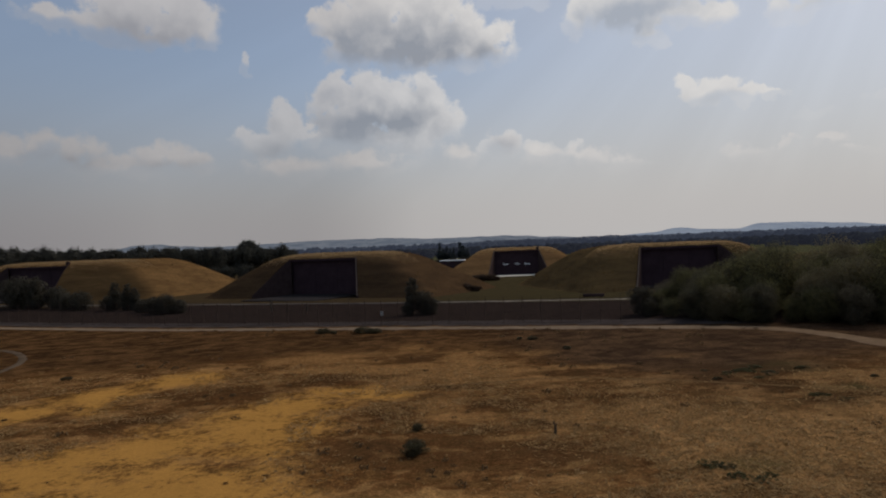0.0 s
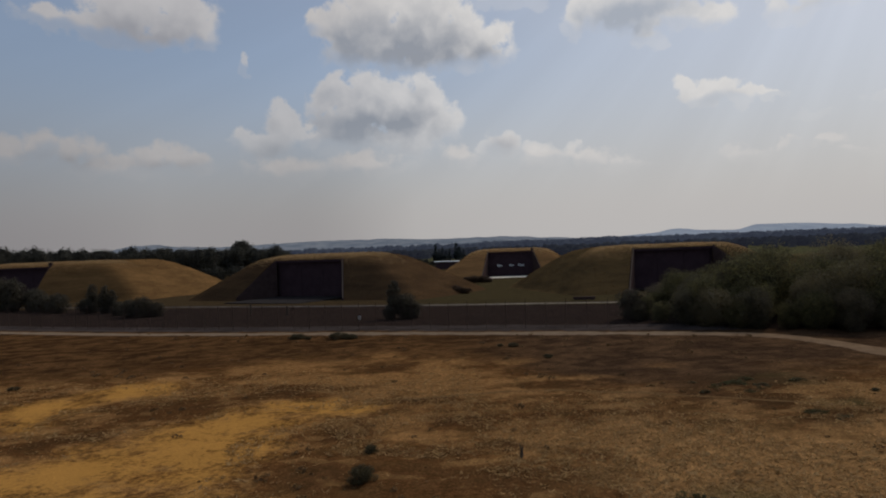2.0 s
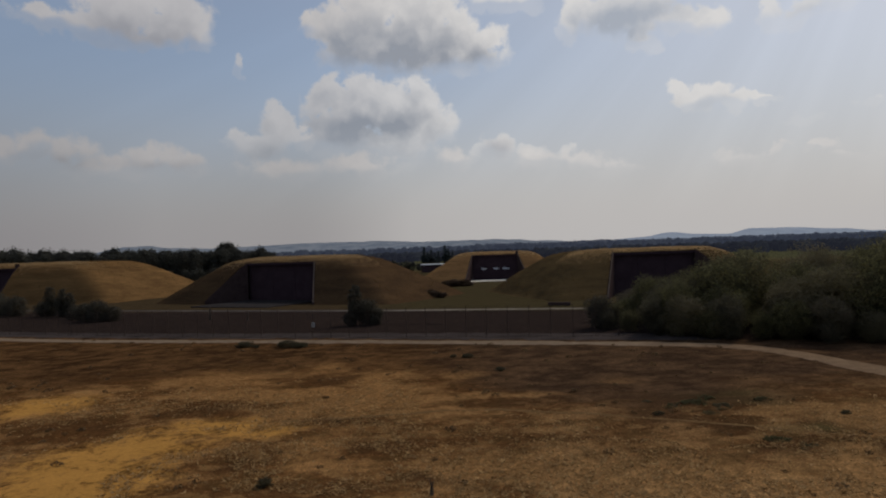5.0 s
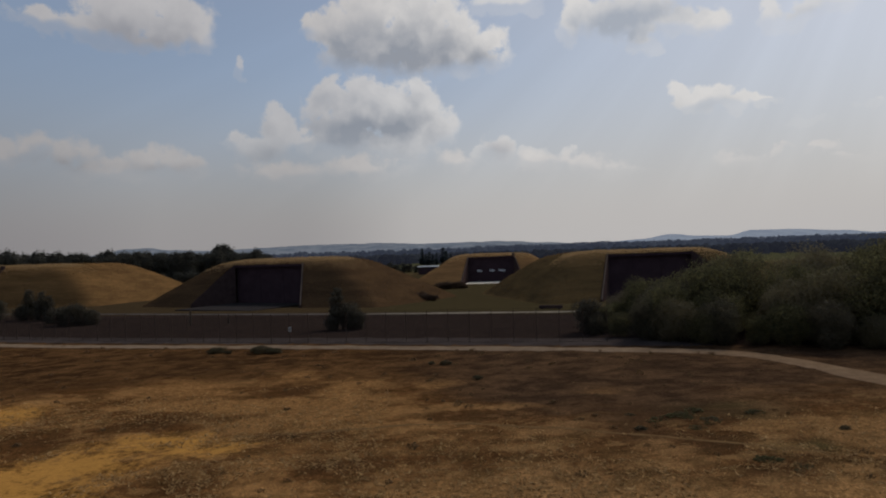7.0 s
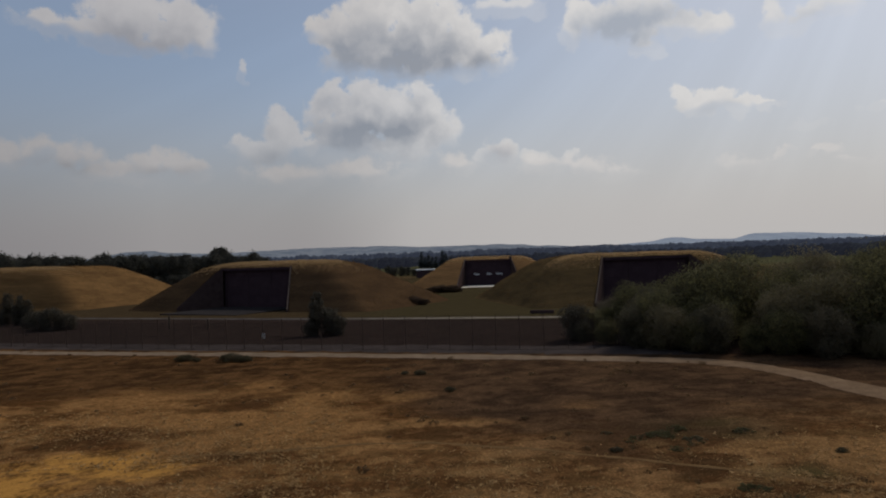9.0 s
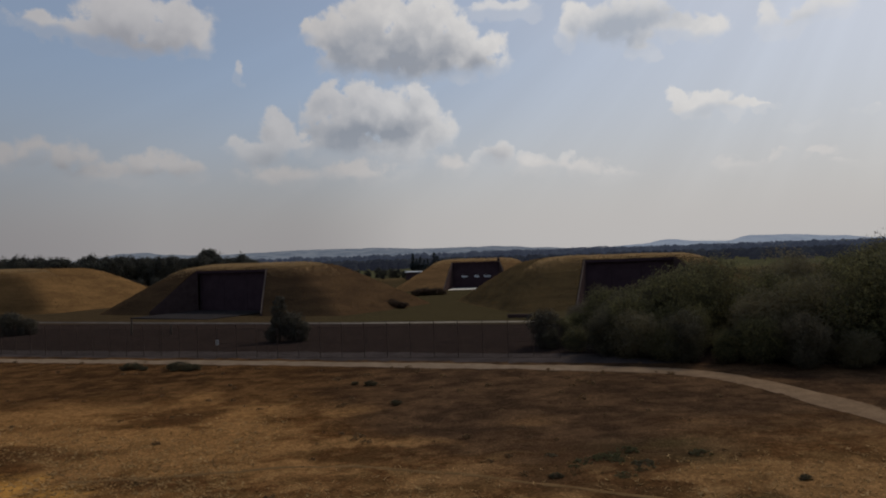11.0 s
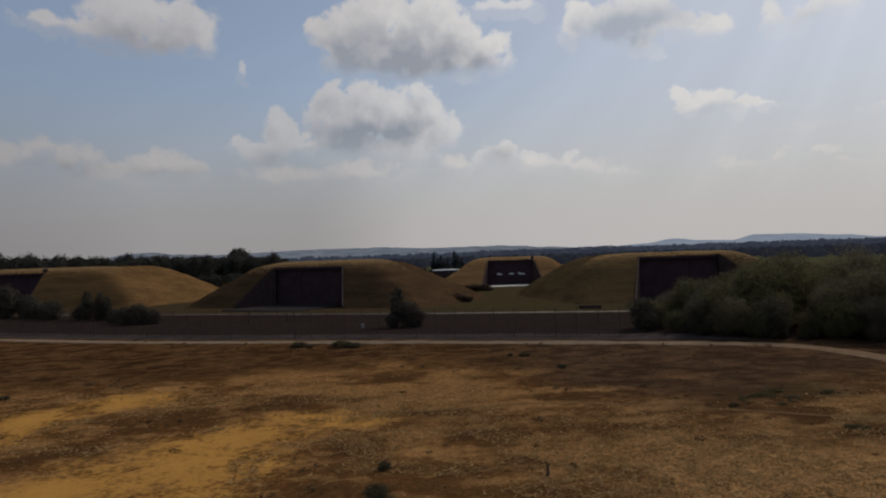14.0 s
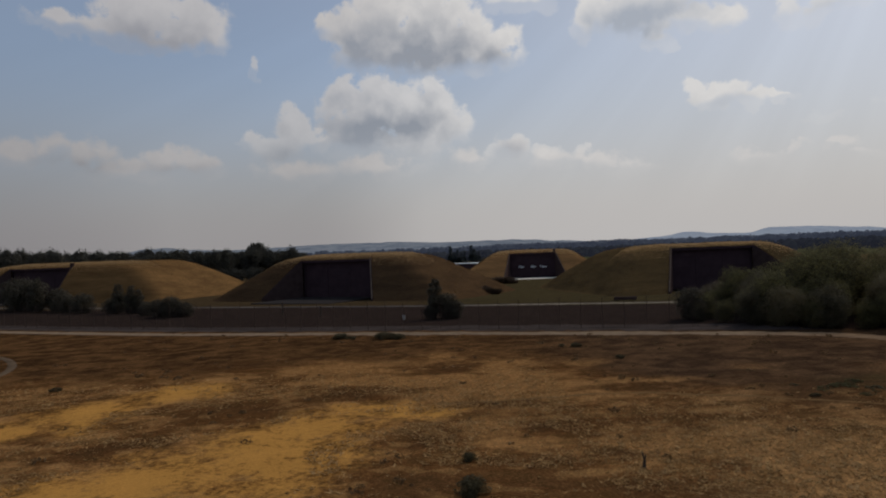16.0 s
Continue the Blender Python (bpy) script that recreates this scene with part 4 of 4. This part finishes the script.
def woods(name, a0, a1, r0, r1, count, height, label, mat):
    """Far woodland: many low leafy heaps in one mesh."""
    rng = np.random.default_rng(int(r0))
    verts, faces = [], []
    for _ in range(count):
        a, r = radians(rng.uniform(a0, a1)), rng.uniform(r0, r1)
        x, y, h = math.sin(a) * r, math.cos(a) * r, height * rng.uniform(0.7, 1.1)
        o, w = len(verts), h * rng.uniform(0.35, 0.7)
        for j in range(4):
            rad = w * (1.0, 1.05, 0.75, 0.25)[j]
            for i in range(7):
                b = 2 * math.pi * (i + 0.5 * j) / 7
                q = rad * rng.uniform(0.75, 1.25)
                verts.append((x + math.cos(b) * q, y + math.sin(b) * q, -2 + (h + 2) * (0.0, 0.55, 0.85, 1.0)[j] * rng.uniform(0.94, 1.06)))
            if j:
                faces += [(o + (j - 1) * 7 + i, o + (j - 1) * 7 + (i + 1) % 7, o + j * 7 + (i + 1) % 7, o + j * 7 + i) for i in range(7)]
        faces.append(tuple(o + 21 + i for i in range(7)))
    ob = new(name, mesh_of(name, verts, faces, mat))
    tagged(ob, label, "woods", kind="stuff")


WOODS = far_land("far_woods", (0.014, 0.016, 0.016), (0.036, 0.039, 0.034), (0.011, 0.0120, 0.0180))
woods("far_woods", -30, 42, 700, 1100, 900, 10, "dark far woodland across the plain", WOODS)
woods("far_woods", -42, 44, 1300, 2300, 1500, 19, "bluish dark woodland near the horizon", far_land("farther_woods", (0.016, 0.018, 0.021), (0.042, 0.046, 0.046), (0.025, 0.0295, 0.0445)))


def ridge(name, knots, r, mat, label, bumpy, trees=0.0):
    """A far line of hills by azimuth and rise in degrees; trees: the height of the woods that make its edge uneven."""
    verts, faces = [], []
    n = 1500 if trees else 260
    for k in range(n + 1):
        a = knots[0][0] + (knots[-1][0] - knots[0][0]) * k / n
        for (a0, e0), (a1, e1) in zip(knots, knots[1:]):
            if a0 <= a <= a1:
                e = e0 + (e1 - e0) * slope(a0, a1, a)
        z = 12 + r * math.tan(radians(e)) + bumpy * (noise.noise((a * 0.9, 1.0, 2.0)) + 0.6 * noise.noise((a * 4.0, 2.0, 2.0)))
        z += trees * (0.5 * noise.noise((a * 9.0, 5.0, 1.0)) + max(noise.noise((a * 22.0, 3.0, 4.0)), -0.1))
        for d, h in ((-700, -20), (-250, 0.75 * z), (0, z), (260, 0.6 * z)):
            verts.append((math.sin(radians(a)) * (r + d), math.cos(radians(a)) * (r + d), h))
        if k:
            o = (k - 1) * 4
            faces += [(o + i, o + 4 + i, o + 5 + i, o + 1 + i) for i in range(3)]
    ob = new(name, mesh_of(name, verts, faces, mat, True))
    tagged(ob, label, "hills", kind="structure")


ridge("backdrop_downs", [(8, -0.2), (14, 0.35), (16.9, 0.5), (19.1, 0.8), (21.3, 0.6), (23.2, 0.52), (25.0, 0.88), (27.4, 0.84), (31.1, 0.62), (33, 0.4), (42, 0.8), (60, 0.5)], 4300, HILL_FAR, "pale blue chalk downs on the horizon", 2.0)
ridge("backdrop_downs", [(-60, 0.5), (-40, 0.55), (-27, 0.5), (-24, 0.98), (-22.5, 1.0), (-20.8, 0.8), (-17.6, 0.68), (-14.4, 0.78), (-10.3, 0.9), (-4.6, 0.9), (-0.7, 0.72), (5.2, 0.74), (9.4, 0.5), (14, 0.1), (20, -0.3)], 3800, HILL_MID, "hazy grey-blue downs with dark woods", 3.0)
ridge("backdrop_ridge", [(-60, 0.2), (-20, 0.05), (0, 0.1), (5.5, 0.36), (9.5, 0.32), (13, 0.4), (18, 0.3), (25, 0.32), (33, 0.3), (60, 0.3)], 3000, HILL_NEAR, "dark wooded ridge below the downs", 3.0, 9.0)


# ---------------------------------------------------------------- fence, sign, small things


def fence_y(x):
    return 94.0 - (x + 9.9) * (0.30 if x > -9.9 else 0.39)


def fence():
    ob = thing("chain_link_fence", pose(0, 0, 0), "tall rusty chain-link fence with steel posts along the track", "fence")
    bm = bmesh.new()
    limb(bm, (0, 0, -0.3), (0, 0, 3.3), 0.034, 0.034, 6)
    limb(bm, (0, 0, 3.25), (0, -0.30, 3.7), 0.035, 0.03, 6)
    post = bpy.data.meshes.new("post")
    bm.to_mesh(post)
    bm.free()
    post.materials.append(RUSTY)
    xs = [-150 + 2.35 * k for k in range(76)]
    for x in xs:
        p = lay("post", post, ob)
        p.location = (x, fence_y(x), ground_z(x, fence_y(x)))
    turn = math.atan(-0.372)
    verts, faces = [], []

    def strand(x0, z0, x1, z1, w):
        y0, y1 = fence_y(x0), fence_y(x1)
        g0, g1 = ground_z(x0, y0), ground_z(x1, y1)
        o = len(verts)
        dx, dz = (0.0, w) if abs(z1 - z0) < 0.3 else (w, 0.0)
        verts.extend(((x0 - dx, y0, g0 + z0 - dz), (x0 + dx, y0, g0 + z0 + dz), (x1 + dx, y1, g1 + z1 + dz), (x1 - dx, y1, g1 + z1 - dz)))
        faces.append((o, o + 1, o + 2, o + 3))

    for k in range(1480):
        x = -150 + 0.12 * k
        strand(x, 0.05, x + 2.6, 3.2, 0.006)
        strand(x + 2.6, 0.05, x, 3.2, 0.006)
    lay("wire_mesh", mesh_of("wire_mesh", verts, faces, WIRE), ob, "grey diamond wire mesh")["kind"] = "stuff"
    verts, faces = [], []
    for z in (0.1, 1.6, 3.2, 3.45, 3.68):
        for a, b in zip(xs, xs[1:]):
            strand(a, z, b, z, 0.008)
    lay("line_wire", mesh_of("line_wire", verts, faces, WIRE), ob)["kind"] = "stuff"


fence()


def sign():
    x = -8.9
    y = fence_y(x) - 0.06
    ob = thing("warning_sign", pose(x, y, ground_z(x, y) + 1.35, 0, 0, -20.4), "small white warning sign wired to the fence", "sign")
    bm = bmesh.new()
    box(bm, -0.2, 0.2, -0.02, 0.0, 0.08, 0.66, 0.008)
    part("plate", bm, plain("faded_white_paint", (0.26, 0.26, 0.25), (0.36, 0.36, 0.34), 3.0), ob)
    for k in range(4):
        bm = bmesh.new()
        box(bm, -0.15, 0.15 - 0.05 * (k % 2), -0.026, -0.02, 0.15 + 0.12 * k, 0.19 + 0.12 * k)
        part("text_bar", bm, RUSTY, ob)


sign()


def barrier():
    ob = thing("concrete_barrier", pose(28.4, 131.0, ground_z(28.4, 131.0), 0, 0, -14), "long low dark concrete block beside the service road", "barrier")
    bm = bmesh.new()
    box(bm, -2.0, 2.0, -0.4, 0.4, 0.12, 0.62, 0.05)
    part("block", bm, CONCRETE, ob)
    for u in (-1.5, 0.0, 1.5):
        bm = bmesh.new()
        box(bm, u - 0.2, u + 0.2, -0.35, 0.35, -0.1, 0.12, 0.02)
        part("foot", bm, CONCRETE, ob)


barrier()


def marker_post(x, y, tall):
    ob = thing("marker_post", pose(x, y, ground_z(x, y)), "short dark post beside the service road", "post", "marker posts")
    bm = bmesh.new()
    limb(bm, (0, 0, -0.3), (0, 0, tall), 0.16, 0.13, 8)
    part("shaft", bm, BARK, ob)
    bm = bmesh.new()
    limb(bm, (0, 0, tall + 0.004), (0, 0, tall + 0.1), 0.17, 0.10, 8)
    part("cap", bm, RUSTY, ob)


marker_post(-32.1, 125.4, 2.2)
marker_post(-25.0, 122.6, 1.5)


def shed():
    ob = thing("shed", pose(5.0, 405.0, ground_z(5, 405), 0, 0, -8), "low white-roofed shed beyond the bunkers", "shed")
    bm = bmesh.new()
    box(bm, -7, 7, 0, 9, -0.5, 4.2, 0.05)
    part("wall", bm, CONCRETE, ob, "dark wall")
    bm = bmesh.new()
    box(bm, -7.4, 7.4, -0.4, 9.4, 4.2, 4.75, 0.05)
    part("roof", bm, WHITE_PAINT, ob, "white flat roof edge")
    for u in (-4.5, 0, 4.5):
        bm = bmesh.new()
        box(bm, u - 1.4, u + 1.4, -0.12, 0.0, 0.2, 3.6, 0.03)
        part("door", bm, DOOR_STEEL, ob)


shed()


def stump():
    ob = thing("charred_stump", pose(6.0, 39.9, ground_z(6.0, 39.9)), "thin charred forked stump standing in dry grass", "stump")
    bm = bmesh.new()
    limb(bm, (0, 0, -0.1), (0.03, 0, 0.34), 0.10, 0.07, 8)
    limb(bm, (0.03, 0, 0.32), (-0.07, 0.02, 0.72), 0.05, 0.025, 6)
    limb(bm, (0.03, 0, 0.32), (0.10, -0.02, 0.62), 0.045, 0.02, 6)
    part("stem", bm, BARK, ob)


stump()

# low heath bushes
heather_bush = tree_kind("heather_bush", 60, 0.9, 1.0, 4200, 0.042, leafy("dark_heather", (0.058, 0.050, 0.030), (0.125, 0.106, 0.058), 0.45), 0.0, 70, "low dark heather bush on dry heath", category="bush", group="heath bushes")
for x, y, s_ in ((-2.2, 37.6, 1.0), (-2.2, 42.2, 0.55), (20.2, 51.5, 0.42), (-10.8, 87.4, 1.5), (-9.2, 86.8, 1.1), (-16.3, 89.3, 1.2), (-14.8, 88.6, 0.7), (11.8, 67.8, 0.6), (9.3, 75.3, 0.7), (8.0, 75.9, 0.5), (-37.0, 65.8, 0.6), (30.9, 49.6, 0.4)):
    plant(heather_bush, x, y, s_, x * 53 % 360, 0.85 if y < 45 else 0.6, 0.03)


def heath_clumps():
    """Low heather and bramble on the dark patches and along the track, in one mesh."""
    rng = np.random.default_rng(31)
    spots = []
    for a, b, ra, rb, turn in DARK:
        n = int(0.45 * ra * rb)
        r, w = np.sqrt(rng.random(n)) * 0.8, rng.uniform(0, 2 * np.pi, n)
        u, v, c, s_ = r * np.cos(w) * ra, r * np.sin(w) * rb, math.cos(radians(turn)), math.sin(radians(turn))
        spots += list(zip(a + u * c - v * s_, b + u * s_ + v * c))
    along = rng.uniform(-45, 34, 130)
    spots += list(zip(along, 87.0 - 0.372 * along - 26 * rng.random(130) ** 1.6))
    loose = rng.uniform((-34, 28), (34, 84), (70, 2))
    spots += [(x, y) for x, y in loose if abs(x) < 10 + 0.62 * y]
    each = 26
    n = len(spots)
    at = np.array([(x, y, ground_z(x, y)) for x, y in spots])
    big = rng.uniform(0.14, 0.5, n) * rng.uniform(0.4, 1.0, n)
    d = rng.normal(size=(n, each, 3))
    d /= np.linalg.norm(d, axis=2)[:, :, None]
    d[:, :, 2] = np.abs(d[:, :, 2]) * 0.45 + 0.12
    mid = at[:, None] + d * big[:, None, None] * rng.uniform(0.6, 1.1, (n, each, 1))
    t = np.cross(d, rng.normal(size=d.shape))
    t /= np.linalg.norm(t, axis=2)[:, :, None]
    s_ = np.cross(d, t)
    w = (big[:, None, None] * 0.2) * rng.uniform(0.6, 1.3, (n, each, 1))
    verts = np.stack([mid - t * w, mid + s_ * w, mid + t * w, mid - s_ * w], 2).reshape(-1, 3)
    faces = [(4 * k, 4 * k + 1, 4 * k + 2, 4 * k + 3) for k in range(n * each)]
    ob = new("heather", mesh_of("heather", verts, faces, HEATHER))
    tagged(ob, "low dark heather and bramble in patches on the heath", "heather", kind="stuff")


heath_clumps()


def low_brambles():
    """Sprawling green brambles, low over the ground."""
    kind = tree_kind("bramble", 63, 0.7, 1.1, 2600, 0.05, leafy("green_bramble", (0.075, 0.070, 0.034), (0.155, 0.142, 0.062), 0.5, vary=0.6), 0.0, 34, "low sprawling green bramble in the dry grass", category="bush", group="low brambles")
    rng = random.Random(12)
    for x, y, ra, rb, turn in GREEN:
        for _ in range(int(1.1 * ra * rb)):
            r, w = math.sqrt(rng.random()), rng.uniform(0, 2 * math.pi)
            px, py = x + ra * r * math.cos(w), y + rb * r * math.sin(w)
            plant(kind, px, py, rng.uniform(0.3, 0.7), rng.uniform(0, 360), rng.uniform(0.3, 0.6), 0.05)


low_brambles()


def dry_grass(count):
    """Tussocks of dry grass all over the nearer heath, in one mesh."""
    rng = np.random.default_rng(77)
    y = 24 + 52 * rng.random(count) ** 1.35
    x = rng.uniform(-1, 1, count) * (14 + 0.62 * y)
    keep = (y + np.where(x > 5, 14.0, 0.0) + rng.uniform(-7, 7, count) < 62.0) & ~((x > 33.0) & (np.abs(x - 40.0) < 3.2))
    for a, b, ra, rb, _ in SAND:
        keep &= ((x - a) / ra) ** 2 + ((y - b) / rb) ** 2 > 1.1
    for a, b, ra, rb, _ in DARK:
        keep &= (((x - a) / ra) ** 2 + ((y - b) / rb) ** 2 > 1.6) | (rng.random(count) < 0.12)
    x, y = x[keep], y[keep]
    n = len(x)
    z = np.array([ground_z(a, b) for a, b in zip(x, y)])
    h = rng.uniform(0.025, 0.095, n) * rng.uniform(0.6, 1.0, n)
    a = rng.uniform(0, np.pi, n)
    verts = np.empty((n, 6, 3))
    for k in (0, 1):
        d = np.c_[np.cos(a + k * 1.4), np.sin(a + k * 1.4)] * (h * rng.uniform(0.8, 1.6, n))[:, None]
        lean = rng.normal(scale=2.4, size=(n, 2)) * h[:, None]
        verts[:, 3 * k, 0], verts[:, 3 * k, 1], verts[:, 3 * k, 2] = x - d[:, 0], y - d[:, 1], z - 0.02
        verts[:, 3 * k + 1, 0], verts[:, 3 * k + 1, 1], verts[:, 3 * k + 1, 2] = x + d[:, 0], y + d[:, 1], z - 0.02
        verts[:, 3 * k + 2, 0], verts[:, 3 * k + 2, 1], verts[:, 3 * k + 2, 2] = x + lean[:, 0], y + lean[:, 1], z + h
    faces = [(3 * k, 3 * k + 1, 3 * k + 2) for k in range(2 * n)]
    ob = new("grass", mesh_of("grass", verts.reshape(-1, 3), faces, STRAW))
    tagged(ob, "scattered tussocks of dry straw grass", "grass", kind="stuff")


dry_grass(180000)
